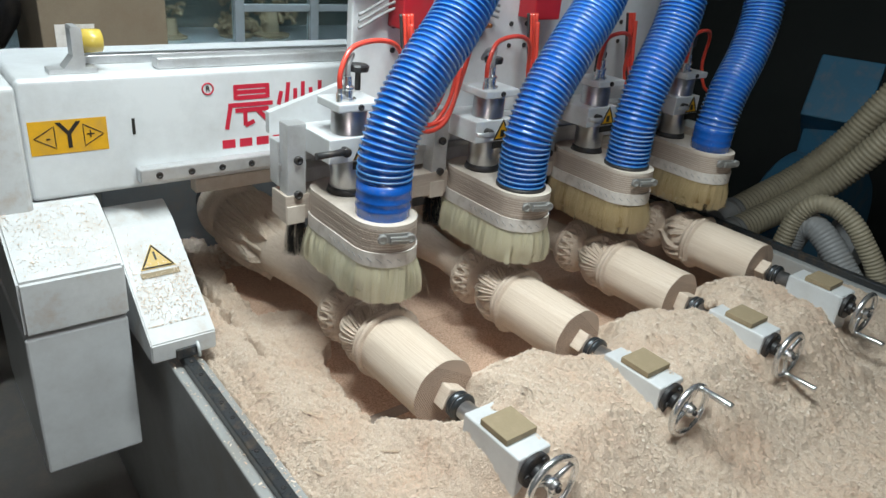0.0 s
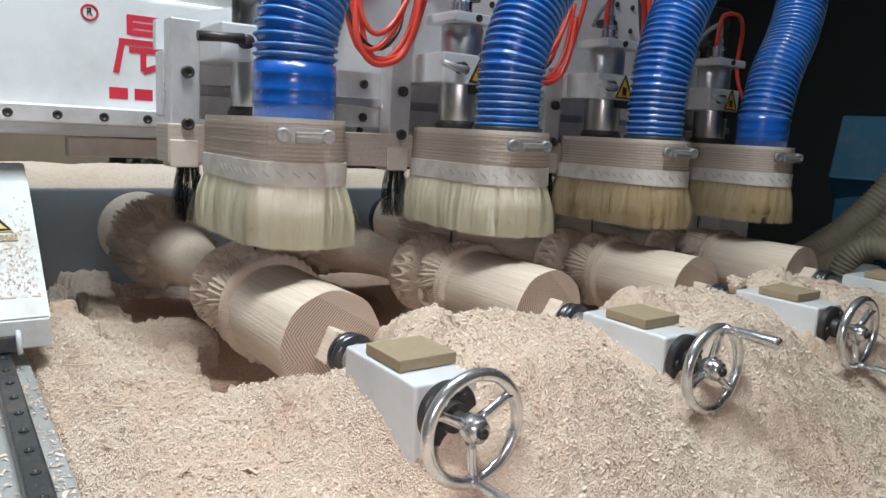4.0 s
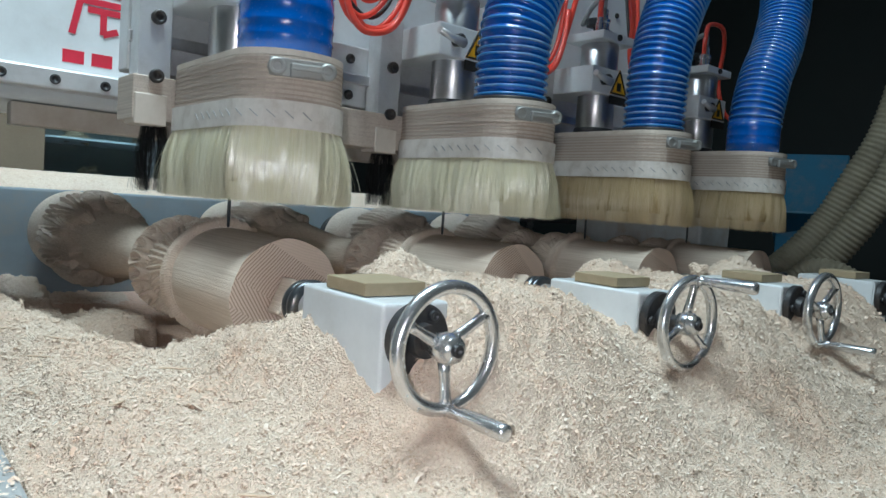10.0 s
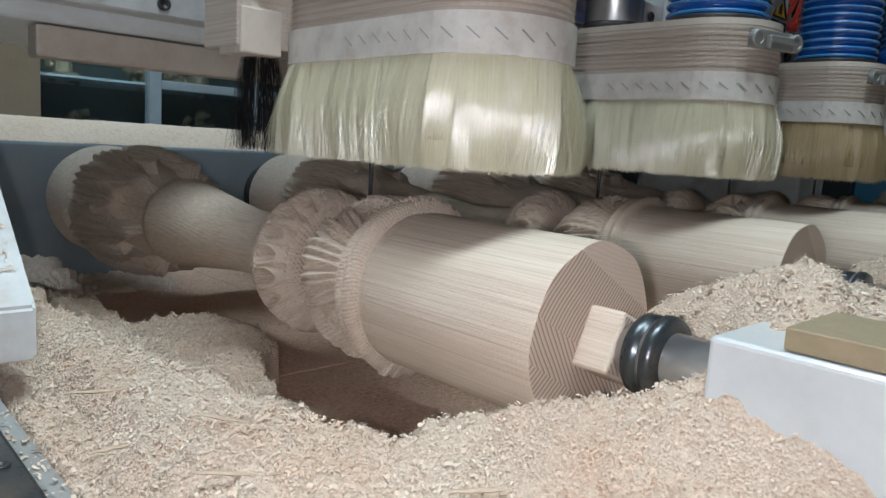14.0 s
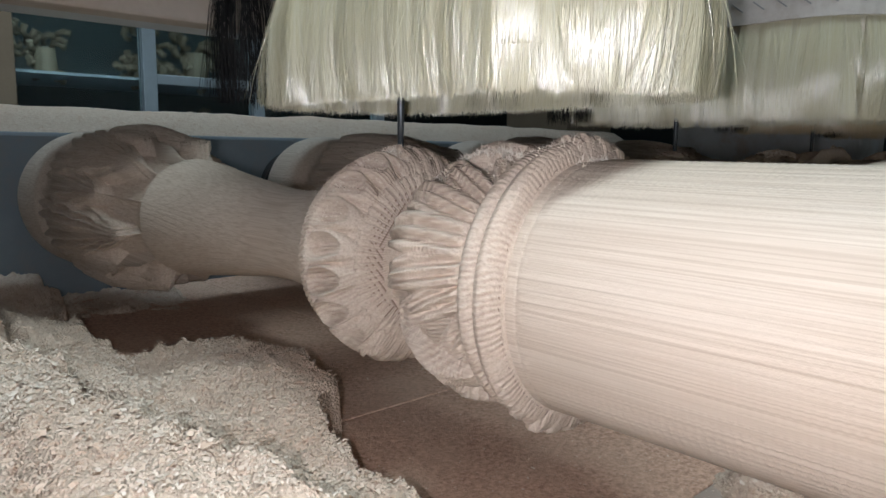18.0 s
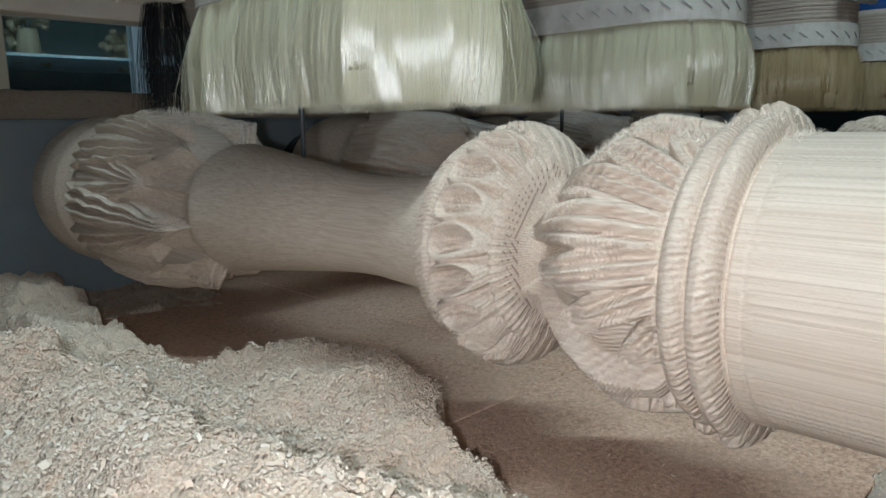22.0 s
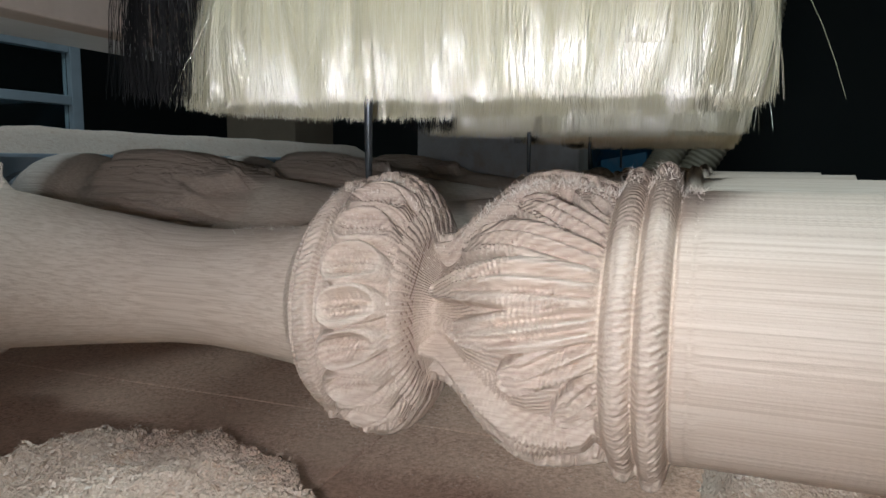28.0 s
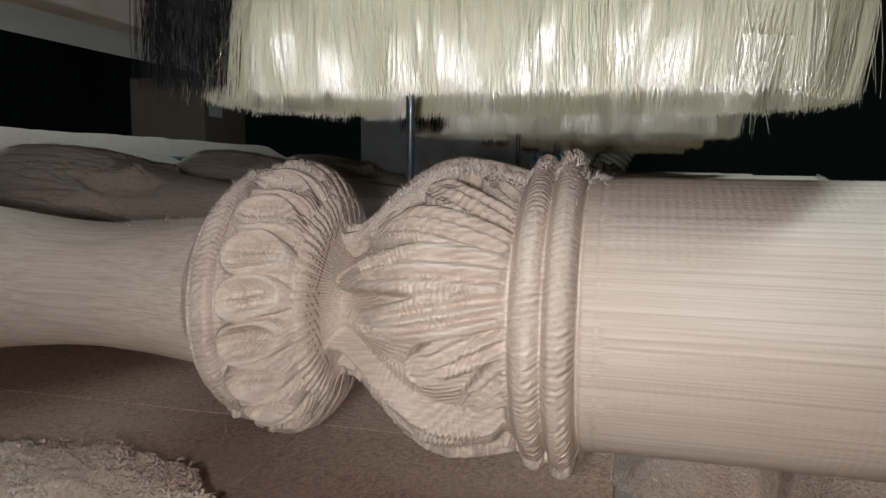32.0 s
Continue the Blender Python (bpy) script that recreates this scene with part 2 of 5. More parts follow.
M_CONC = paint("concrete_floor", (0.22, 0.20, 0.185), 0.8, amount=0.4, scale=4, bump=0.1)
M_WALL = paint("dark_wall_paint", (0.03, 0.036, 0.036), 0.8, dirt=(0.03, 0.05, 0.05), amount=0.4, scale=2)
M_PALEWALL = paint("pale_bounce_paint", (0.42, 0.44, 0.43), 0.8, dirt=(0.3, 0.3, 0.38), amount=0.3, scale=2)
M_DRAPE = paint("grey_green_sheet", (0.07, 0.10, 0.10), 0.6, amount=0.2, scale=3)
M_CARD = paint("brown_cardboard", (0.19, 0.145, 0.10), 0.8, dirt=(0.2, 0.13, 0.08), amount=0.4, scale=5)
M_BLKBAG = paint("black_plastic", (0.015, 0.015, 0.017), 0.35, amount=0.1)
M_FRAME = paint("pale_aluminium_frame", (0.40, 0.47, 0.52), 0.4, 0.3, amount=0.1)
M_ACRYL = paint("yellow_bumper", (0.68, 0.50, 0.10), 0.15, coat=0.6, amount=0.2)
M_CARVED = paint("carved_limewood", (0.24, 0.20, 0.135), 0.7, dirt=(0.2, 0.13, 0.07), amount=0.5, scale=20)
M_FLAKE = varied("wood_shavings", [(0.0, (0.80, 0.71, 0.62)), (0.4, (0.77, 0.65, 0.54)), (0.75, (0.70, 0.54, 0.42)), (1.0, (0.83, 0.74, 0.65))], 0.8)
def blotched(m, scale, colour, amount):
    """Mix broad patches of another tone into a material's colour."""
    nt = m.node_tree
    bs = nt.nodes["Principled BSDF"]
    src = bs.inputs["Base Color"].links[0].from_socket
    n = noise_node(nt, scale, 3.0)
    f = ramp_node(nt, n.outputs[0], [(0.48, (0, 0, 0)), (0.68, (amount,) * 3)]).outputs[0]
    link(nt, mix_colour(nt, f, src, colour), bs.inputs["Base Color"])


blotched(M_FLAKE, 7.0, (0.72, 0.47, 0.33), 0.6)
M_SPLINTER = paint("torn_pine", (0.60, 0.46, 0.34), 0.75, dirt=(0.45, 0.31, 0.21), amount=0.6, scale=60, bump=0.2)
M_FIBRE = varied("torn_pale_fibre", [(0.0, (0.88, 0.82, 0.74)), (1.0, (0.80, 0.70, 0.60))], 0.7)
M_BRISTLE = varied("pale_nylon_bristle", [(0.0, (0.84, 0.80, 0.60)), (0.5, (0.79, 0.74, 0.50)), (1.0, (0.90, 0.87, 0.72))], 0.27, spec=1.0, coat=1.0, ior=2.0)
M_BRISTLE_OLD = varied("yellowed_bristle", [(0.0, (0.62, 0.50, 0.28)), (0.5, (0.50, 0.36, 0.17)), (1.0, (0.70, 0.58, 0.36))], 0.30, spec=1.0, coat=0.8, ior=1.7)
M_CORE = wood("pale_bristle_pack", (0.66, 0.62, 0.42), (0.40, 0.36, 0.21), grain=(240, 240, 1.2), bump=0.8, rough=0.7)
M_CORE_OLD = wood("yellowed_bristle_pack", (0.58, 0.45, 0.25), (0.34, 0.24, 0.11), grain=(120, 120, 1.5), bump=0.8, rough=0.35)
M_BLKBRISTLE = varied("black_bristle", [(0.0, (0.008, 0.008, 0.009)), (1.0, (0.018, 0.018, 0.018))], 0.5, spec=0.1)


def dust_material():
    m, nt, bs = nodes_of("sawdust")
    a = noise_node(nt, 7.0, 4.0)
    b = noise_node(nt, 190.0, 6.0, rough=0.75)
    v = nt.nodes.new("ShaderNodeTexVoronoi")
    v.inputs["Scale"].default_value = 420.0
    tc = nt.nodes.new("ShaderNodeTexCoord")
    link(nt, tc.outputs["Object"], v.inputs["Vector"])
    c1 = ramp_node(nt, b.outputs[0], [(0.28, (0.56, 0.44, 0.35)), (0.5, (0.72, 0.60, 0.49)), (0.75, (0.80, 0.70, 0.60))]).outputs[0]
    c2 = mix_colour(nt, 0.4, c1, ramp_node(nt, v.outputs["Color"], [(0.2, (0.62, 0.47, 0.36)), (0.8, (0.80, 0.67, 0.55))]).outputs[0])
    c3 = mix_colour(nt, ramp_node(nt, a.outputs[0], [(0.4, (0, 0, 0)), (0.75, (0.5, 0.5, 0.5))]).outputs[0], c2, (0.68, 0.505, 0.385))
    fleck = noise_node(nt, 75.0, 5.0, rough=0.8)
    c3 = mix_colour(nt, ramp_node(nt, fleck.outputs[0], [(0.54, (0, 0, 0)), (0.66, (0.6, 0.6, 0.6))]).outputs[0], c3, (0.56, 0.375, 0.255))
    link(nt, c3, bs.inputs["Base Color"])
    bs.inputs["Roughness"].default_value = 0.9
    bs.inputs["Specular IOR Level"].default_value = 0.1
    h = nt.nodes.new("ShaderNodeMath")
    h.operation = "ADD"
    link(nt, b.outputs[0], h.inputs[0])
    link(nt, v.outputs["Distance"], h.inputs[1])
    bump_node(nt, bs, h.outputs[0], 0.7, 0.004)
    return m


M_DUST = dust_material()


def board_material():
    """Brown particle board: coarse chips, blotches and a film of dust."""
    m, nt, bs = nodes_of("particle_board")
    a = noise_node(nt, 240.0, 5.0, rough=0.7)
    b = noise_node(nt, 14.0, 4.0)
    c1 = ramp_node(nt, a.outputs[0], [(0.32, (0.403, 0.241, 0.174)), (0.5, (0.650, 0.432, 0.318)), (0.70, (0.858, 0.635, 0.492))]).outputs[0]
    c2 = mix_colour(nt, ramp_node(nt, b.outputs[0], [(0.42, (0, 0, 0)), (0.7, (0.55, 0.55, 0.55))]).outputs[0], c1, (0.715, 0.521, 0.390))
    link(nt, c2, bs.inputs["Base Color"])
    bs.inputs["Roughness"].default_value = 0.9
    bs.inputs["Specular IOR Level"].default_value = 0.1
    bump_node(nt, bs, a.outputs[0], 0.6, 0.003)
    return m


M_BED = board_material()


def glass_material():
    m, nt, bs = nodes_of("dusty_glass")
    bs.inputs["Base Color"].default_value = (0.75, 0.85, 0.86, 1)
    bs.inputs["Transmission Weight"].default_value = 1.0
    n = noise_node(nt, 6.0, 5.0)
    link(nt, ramp_node(nt, n.outputs[0], [(0.3, (0.02, 0.02, 0.02)), (0.8, (0.16, 0.16, 0.16))]).outputs[0], bs.inputs["Roughness"])
    return m


M_GLASS = glass_material()


def glowing(name, colour, strength):
    m, nt, bs = nodes_of(name)
    bs.inputs["Emission Color"].default_value = (*colour, 1)
    bs.inputs["Emission Strength"].default_value = strength
    return m


M_TUBE = glowing("lit_tube", (0.85, 0.97, 1.0), 4.0)
M_LED = glowing("lit_white_diode", (1.0, 0.975, 0.96), 5200.0)

# ---- building helpers ----


def part(name, bm, material, parent=None, label=""):
    me = bpy.data.meshes.new(name)
    bm.normal_update()
    bm.to_mesh(me)
    bm.free()
    me.materials.append(material)
    ob = new(name, me)
    if parent:
        ob.parent = parent
    if label:
        ob["label"] = label
    return ob


def from_arrays(name, verts, faces, material, parent=None, label="", smooth=True):
    me = bpy.data.meshes.new(name)
    me.from_pydata(verts, [], faces)
    if smooth:
        me.polygons.foreach_set("use_smooth", np.ones(len(me.polygons), bool))
    me.update()
    me.materials.append(material)
    ob = new(name, me)
    if parent:
        ob.parent = parent
    if label:
        ob["label"] = label
    return ob


def empty(name, m, label, category, group="", kind=""):
    ob = new(name)
    ob.empty_display_size = 0.05
    ob.matrix_world = m
    return tagged(ob, label, category, group, kind)


def add_box(bm, lo, hi, bevel=0.0, seg=2):
    c = [(a + b) / 2 for a, b in zip(lo, hi)]
    s = [abs(b - a) for a, b in zip(lo, hi)]
    r = bmesh.ops.create_cube(bm, size=1, matrix=Matrix.LocRotScale(c, None, s))
    if bevel:
        es = list({e for v in r["verts"] for e in v.link_edges})
        bmesh.ops.bevel(bm, geom=es, offset=bevel, segments=seg, affect="EDGES", profile=0.5)
    return bm


def boxy(lo, hi, bevel=0.0, seg=2):
    return add_box(bmesh.new(), lo, hi, bevel, seg)


def add_prism(bm, outline, x0, x1, axis=0):
    """A flat outline of (a, b) pushed along an axis: the other two axes take a and b in order."""
    def at(k, a, b):
        p = [a, b]
        p.insert(axis, k)
        return p
    v0 = [bm.verts.new(at(x0, a, b)) for a, b in outline]
    v1 = [bm.verts.new(at(x1, a, b)) for a, b in outline]
    n = len(outline)
    bm.faces.new(v0[::-1])
    bm.faces.new(v1)
    for i in range(n):
        bm.faces.new((v0[i], v0[(i + 1) % n], v1[(i + 1) % n], v1[i]))
    bmesh.ops.recalc_face_normals(bm, faces=bm.faces)
    return bm


def smooth_all(bm):
    for f in bm.faces:
        f.smooth = True
    return bm


def add_sweep(bm, points, radius, seg=16, caps=True, closed=False):
    """A tube along points; radius is a number or one for each point."""
    pts = [Vector(p) for p in points]
    n = len(pts)
    rad = radius if isinstance(radius, (list, tuple)) else [radius] * n
    rings, side = [], None
    for i, p in enumerate(pts):
        if closed:
            d = pts[(i + 1) % n] - pts[i - 1]
        else:
            d = pts[min(i + 1, n - 1)] - pts[max(i - 1, 0)]
        if d.length < 1e-9:
            d = Vector((0, 0, 1))
        d.normalize()
        if side is None:
            side = d.orthogonal().normalized()
        side = (side - d * side.dot(d))
        side = side.normalized() if side.length > 1e-6 else d.orthogonal().normalized()
        up = d.cross(side)
        rings.append([bm.verts.new(p + rad[i] * (math.cos(a) * side + math.sin(a) * up)) for a in (2 * math.pi * k / seg for k in range(seg))])
    for i in range(n if closed else n - 1):
        r0, r1 = rings[i], rings[(i + 1) % n]
        for k in range(seg):
            f = bm.faces.new((r0[k], r0[(k + 1) % seg], r1[(k + 1) % seg], r1[k]))
            f.smooth = True
    if caps and not closed:
        bm.faces.new(rings[0][::-1])
        bm.faces.new(rings[-1])
    return bm


def add_lathe(bm, profile, origin=(0, 0, 0), axis="z", seg=24):
    """A turned solid: profile rows of (along, radius)."""
    o = Vector(origin)
    d = {"x": Vector((1, 0, 0)), "y": Vector((0, 1, 0)), "z": Vector((0, 0, 1))}[axis]
    s = Vector((0, 0, 1)) if axis != "z" else Vector((1, 0, 0))
    u = d.cross(s)
    rings = []
    for a, r in profile:
        rings.append([bm.verts.new(o + d * a + max(r, 1e-4) * (math.cos(t) * s + math.sin(t) * u)) for t in (2 * math.pi * k / seg for k in range(seg))])
    for r0, r1 in zip(rings, rings[1:]):
        for k in range(seg):
            bm.faces.new((r0[k], r0[(k + 1) % seg], r1[(k + 1) % seg], r1[k]))
    bm.faces.new(rings[0][::-1])
    bm.faces.new(rings[-1])
    bmesh.ops.recalc_face_normals(bm, faces=bm.faces)
    return bm


def spline(points, step):
    """Points every step metres along a smooth line through the given points."""
    p = [Vector(q) for q in points]
    p = [2 * p[0] - p[1]] + p + [2 * p[-1] - p[-2]]
    dense = []
    for i in range(1, len(p) - 2):
        a, b, c, d = p[i - 1:i + 3]
        for k in range(40):
            t = k / 40
            dense.append(0.5 * ((2 * b) + (c - a) * t + (2 * a - 5 * b + 4 * c - d) * t * t + (3 * b - a - 3 * c + d) * t ** 3))
    dense.append(p[-2])
    out, left = [dense[0]], step
    for a, b in zip(dense, dense[1:]):
        seg = (b - a).length
        while seg >= left:
            a = a + (b - a) * (left / seg)
            out.append(a.copy())
            seg = (b - a).length
            left = step
        left -= seg
    return out


def ribbed(points, radius, pitch, depth, seg=28):
    """A ribbed flexible hose along points."""
    pts = spline(points, pitch / 4)
    rad = [radius - depth * (1, 0.25, 0, 0.55)[(i + 2) % 4] for i in range(len(pts))]
    return add_sweep(bmesh.new(), pts, rad, seg)


def bolt_head(x, y, z, r=0.007, t=0.006, axis="y", sign=-1):
    """A socket-head screw, its head towards sign along the axis."""
    bm = bmesh.new()
    add_lathe(bm, [(0, r), (sign * t * 0.85, r), (sign * t, r * 0.85), (sign * t, r * 0.5), (sign * t * 0.4, r * 0.45)], (x, y, z), axis, 14)
    return smooth_all(bm)


def letters(text, size, depth=0.0008):
    """The mesh of a short text in the built-in font, lying in x and y, centred."""
    c = bpy.data.curves.new("lettering", "FONT")
    c.body, c.size, c.extrude, c.align_x, c.align_y = text, size, depth, "CENTER", "CENTER"
    ob = bpy.data.objects.new("lettering", c)
    scene.collection.objects.link(ob)
    dg = bpy.context.evaluated_depsgraph_get()
    me = bpy.data.meshes.new_from_object(ob.evaluated_get(dg))
    bm = bmesh.new()
    bm.from_mesh(me)
    bpy.data.objects.remove(ob)
    bpy.data.meshes.remove(me)
    return bm


def stand_up(bm, m):
    bmesh.ops.transform(bm, matrix=m, verts=bm.verts)
    return bm


FACE = Matrix(((1, 0, 0, 0), (0, 0, -1, 0), (0, 1, 0, 0), (0, 0, 0, 1)))   # from lying in x, y to facing -y


def smoothstep(a, b, v):
    t = np.clip((v - a) / (b - a), 0, 1)
    return t * t * (3 - 2 * t)

# ---- the room ----


def slab(name, lo, hi, material, label, category, bevel=0.0):
    return tagged(part(name, boxy(lo, hi, bevel), material), label, category, kind="structure")


slab("floor", (-4, -4, -0.1), (6, 6, 0), M_CONC, "dusty grey concrete workshop floor", "floor")
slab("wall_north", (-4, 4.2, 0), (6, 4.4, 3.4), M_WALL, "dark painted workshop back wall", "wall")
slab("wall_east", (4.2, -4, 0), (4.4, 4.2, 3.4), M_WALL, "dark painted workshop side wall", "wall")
# unseen surfaces, kept pale to bounce fill light and brighten the chrome
slab("wall_south", (-4, -4.2, 0), (6, -4, 3.4), M_PALEWALL, "unseen pale wall facing the tailstocks, added for reflections", "wall")
slab("wall_west", (-4.2, -4, 0), (-4, 4.2, 3.4), M_PALEWALL, "unseen pale wall beside the aisle, added for reflections", "wall")
slab("ceiling", (-4, -4, 3.4), (6, 6, 3.5), M_PALEWALL, "unseen pale grey workshop ceiling that bounces light", "ceiling")

# ---- the turned posts ----
PROFILE = [(0.047, .0775), (0.2550, .0778), (0.2570, .0762), (0.2580, .0810), (0.2605, .0868), (0.2650, .0896), (0.2695, .0880), (0.2727, .0822), (0.2740, .0806), (0.2755, .0830),
           (0.2785, .0858), (0.2820, .0862), (0.2860, .0838), (0.2890, .0790), (0.2910, .0768), (0.295, .0780), (0.307, .0812), (0.320, .0838), (0.331, .0845), (0.344, .0815), (0.358, .0738),
           (0.372, .0625), (0.382, .0530), (0.389, .0462), (0.394, .0430), (0.4040, .0422), (0.4055, .0470), (0.4070, .0560), (0.4095, .0612), (0.4115, .0640), (0.4135, .0680), (0.4175, .0735), (0.4220, .0775), (0.4280, .0808),
           (0.4360, .0822), (0.4440, .0812), (0.4510, .0788), (0.4550, .0758), (0.4570, .0748), (0.4595, .0766), (0.4690, .0755), (0.4735, .0722), (0.4775, .0640), (0.4830, .0560), (0.491, .0508), (0.508, .0485), (0.540, .0452)]
PROFILE += [(0.578, .0430), (0.612, .0440), (0.646, .0475), (0.715, .0560), (0.792, .0665), (0.850, .0725), (0.890, .0800), (0.940, .0930), (0.990, .0990), (1.050, .0985),
            (1.085, .0920), (1.110, .0860), (1.122, .0890), (1.135, .0980), (1.165, .1040), (1.200, .1040), (1.230, .0985), (1.248, .0870), (1.256, .0720)]


def post_radius(y):
    ys, rs = zip(*PROFILE)
    return np.interp(y, ys, rs)


def leaf_relief(u, v, lobes, ribs=2.1, cut=0.30):
    """Height 0 to 1 of a carved leaf; u across (-1..1), v from its foot (0) to its tip (1)."""
    lobe = 0.10 * np.abs(np.sin(v * math.pi * lobes))
    w = np.clip(1.02 - 0.25 * v - 0.75 * v ** 4 + lobe - 0.1, 0.02, 1.2)
    q = np.abs(u) / w
    inside = smoothstep(1.0, 0.80, q)
    fan = 0.5 + 0.5 * np.cos((q * ribs + 0.8 * v * q) * 2 * math.pi + 2.6 * v)
    vein = np.exp(-(u / 0.07) ** 2)
    curl = 0.35 * smoothstep(0.55, 1.0, v)
    return inside * (0.60 + curl + cut * fan * smoothstep(0.0, 0.12, q) - 0.25 * q * q + 0.12 * vein)


# lobes of the acanthus leaf: foot and tip (across, along), half width, height
LOBES = [((0.00, -0.10), (0.00, 0.88), 0.140, 1.00), ((0.13, -0.10), (0.31, 0.70), 0.125, 0.80), ((0.25, -0.10), (0.50, 0.40), 0.125, 0.62), ((0.42, -0.15), (0.72, 0.14), 0.130, 0.46)]


def acanthus(u, v):
    """Height 0 to 1 of a leaf with rounded, fluted lobes that overlap towards its middle."""
    out = np.zeros_like(u)
    a = np.abs(u)
    for (u0, v0), (u1, v1), w, level in LOBES:
        du, dv = u1 - u0, v1 - v0
        t = np.clip(((a - u0) * du + (v - v0) * dv) / (du * du + dv * dv), 0, 1)
        side = (a - u0 - t * du) * dv - (v - v0 - t * dv) * du
        d = np.hypot(a - u0 - t * du, v - v0 - t * dv)
        wide = w * (0.65 + 0.35 * np.sin(math.pi * np.clip(t * 0.85 + 0.1, 0, 1)))
        q = d / wide
        bow = np.sqrt(np.clip(1 - 0.75 * q * q, 0, 1))
        flute = 0.14 * np.cos(q * 2 * math.pi * 1.6) * smoothstep(1.0, 0.8, t + 0.1 * q)
        rim = 0.16 * np.exp(-((q - 0.84) / 0.10) ** 2)
        h = smoothstep(1.02, 0.93, q) * (0.55 * level + 0.30 * bow + flute + rim + 0.03 * np.sign(side))
        out = np.maximum(out, h)
    # the smooth sheath folded between two leaves
    fold = smoothstep(0.10, 0.02, np.abs(a - (0.97 - 0.20 * smoothstep(0.15, 0.9, v)))) * 0.75 * smoothstep(-0.05, 0.1, v)
    return np.maximum(out, fold)


def post_mesh(name, ny, nt, seed):
    rng = np.random.RandomState(seed)
    dense = np.concatenate([np.linspace(0.047, 0.245, ny // 4), np.linspace(0.2465, 0.530, ny // 2), np.linspace(0.534, 0.85, ny // 10), np.linspace(0.853, 1.256, ny // 4)])
    th = np.linspace(0, 2 * math.pi, nt, endpoint=False)
    Y, T = np.meshgrid(dense, th, indexing="ij")
    k = np.array([1, 2, 1]) / 4.0
    base = post_radius(dense)
    base[1:-1] = np.convolve(base, k, "valid")
    R = np.repeat(base[:, None], nt, 1)
    smooth_r = R.copy()
    # scooped petals of the collar
    ph = T * 20 / (2 * math.pi)
    ph = ph + 0.07 * np.sin((Y - 0.434) * 2 * math.pi / 0.045)
    f = (ph - np.floor(ph)) * 2 - 1
    win = smoothstep(0.4115, 0.4135, Y) * smoothstep(0.4545, 0.4520, Y)
    q = (np.abs(f) ** 2.3 + (np.abs(Y - 0.4340) / np.where(Y > 0.4340, 0.0168, 0.0225)) ** 2.3) ** (1 / 2.3)
    bowl = smoothstep(0.86, 0.20, q)
    R += win * (0.0030 * np.exp(-((q - 0.84) / 0.12) ** 2) - 0.0105 * bowl + 0.0068 * np.exp(-((f + 0.1) / 0.16) ** 2) * bowl - 0.0070 * smoothstep(0.98, 1.06, q))
    R += win * 0.0013 * np.sin(Y * 2 * math.pi / 0.0030 + f * 2.5) * bowl
    # toothed cove under the petals
    R += 0.0022 * smoothstep(0.4058, 0.4068, Y) * smoothstep(0.4120, 0.4110, Y) * np.sign(np.sin(T * 64 + Y * 220))
    # the edge band of the collar
    R += 0.0008 * np.exp(-((Y - 0.4640) / 0.004) ** 2) * np.sin(T * 95 + Y * 900)
    for g in (0.4562, 0.4710):
        R -= 0.0066 * np.exp(-((Y - g) / 0.0014) ** 2)
    # rope marks on the beads
    for c, s in ((0.2615, 0.0035), (0.2780, 0.0030)):
        R += 0.0006 * np.exp(-((Y - c) / s) ** 2) * np.sin(T * 92 + (Y - c) * 900) * (0.35 + 0.65 * smoothstep(0.1, 0.9, np.cos(T - 4.3)))
    for g in (0.2740, 0.2908, 0.2566):
        R -= 0.0018 * np.exp(-((Y - g) / 0.0012) ** 2)
    dT = (T + math.pi / 2 + math.pi) % (2 * math.pi) - math.pi
    # acanthus bell
    n = 2.5
    v = (Y - 0.2910) / (0.398 - 0.2910)
    on = smoothstep(0.0, 0.05, v) * smoothstep(1.08, 0.98, v)
    a = ((dT - 0.40) * n / (2 * math.pi) + 0.5) % 1 * 2 - 1
    R += on * (0.0200 * acanthus(a, v) - 0.0135)
    # foliage of the far bulb
    n = 6
    v = (1.085 - Y) / (1.085 - 0.83)
    on = smoothstep(0.0, 0.05, v) * smoothstep(1.08, 0.95, v)
    a = (T * n / (2 * math.pi) + 0.2) % 1 * 2 - 1
    b = ((T * n / (2 * math.pi)) + 0.7) % 1 * 2 - 1
    big = leaf_relief(a, np.clip(v, 0, 1), 5, 3.6, 0.55)
    small = 0.75 * leaf_relief(b, np.clip(v * 1.3, 0, 1), 4, 3.2, 0.5)
    R += on * (0.0215 * np.maximum(big, small) - 0.0095)
    # row of scallops where the leaves meet the ball
    R += 0.0045 * np.exp(-((Y - 1.092) / 0.010) ** 2) * (np.abs(np.sin(T * 11)) - 0.35)
    # slightly faceted blank, tool steps and torn fibres
    flat = smoothstep(0.246, 0.240, Y)
    R += flat * 0.0007 * np.cos(8 * T + 0.4)
    R += flat * 0.00014 * np.sin(Y * 2 * math.pi / 0.0046) * (0.5 + 0.5 * np.sin(T * 3 + Y * 14))
    R -= 0.0006 * np.exp(-((Y - 0.2475) / 0.0012) ** 2)
    rough = rng.rand(*Y.shape) - 0.5
    R += rough * 0.0002 * smoothstep(0.24, 0.26, Y) * smoothstep(0.53, 0.50, Y)
    low = smoothstep(-0.2, 0.35, np.cos(T - 4.1))
    patch = smoothstep(-0.1, 0.4, np.sin(T * 9 + 1.3) * np.sin(Y * 75 + T * 3))
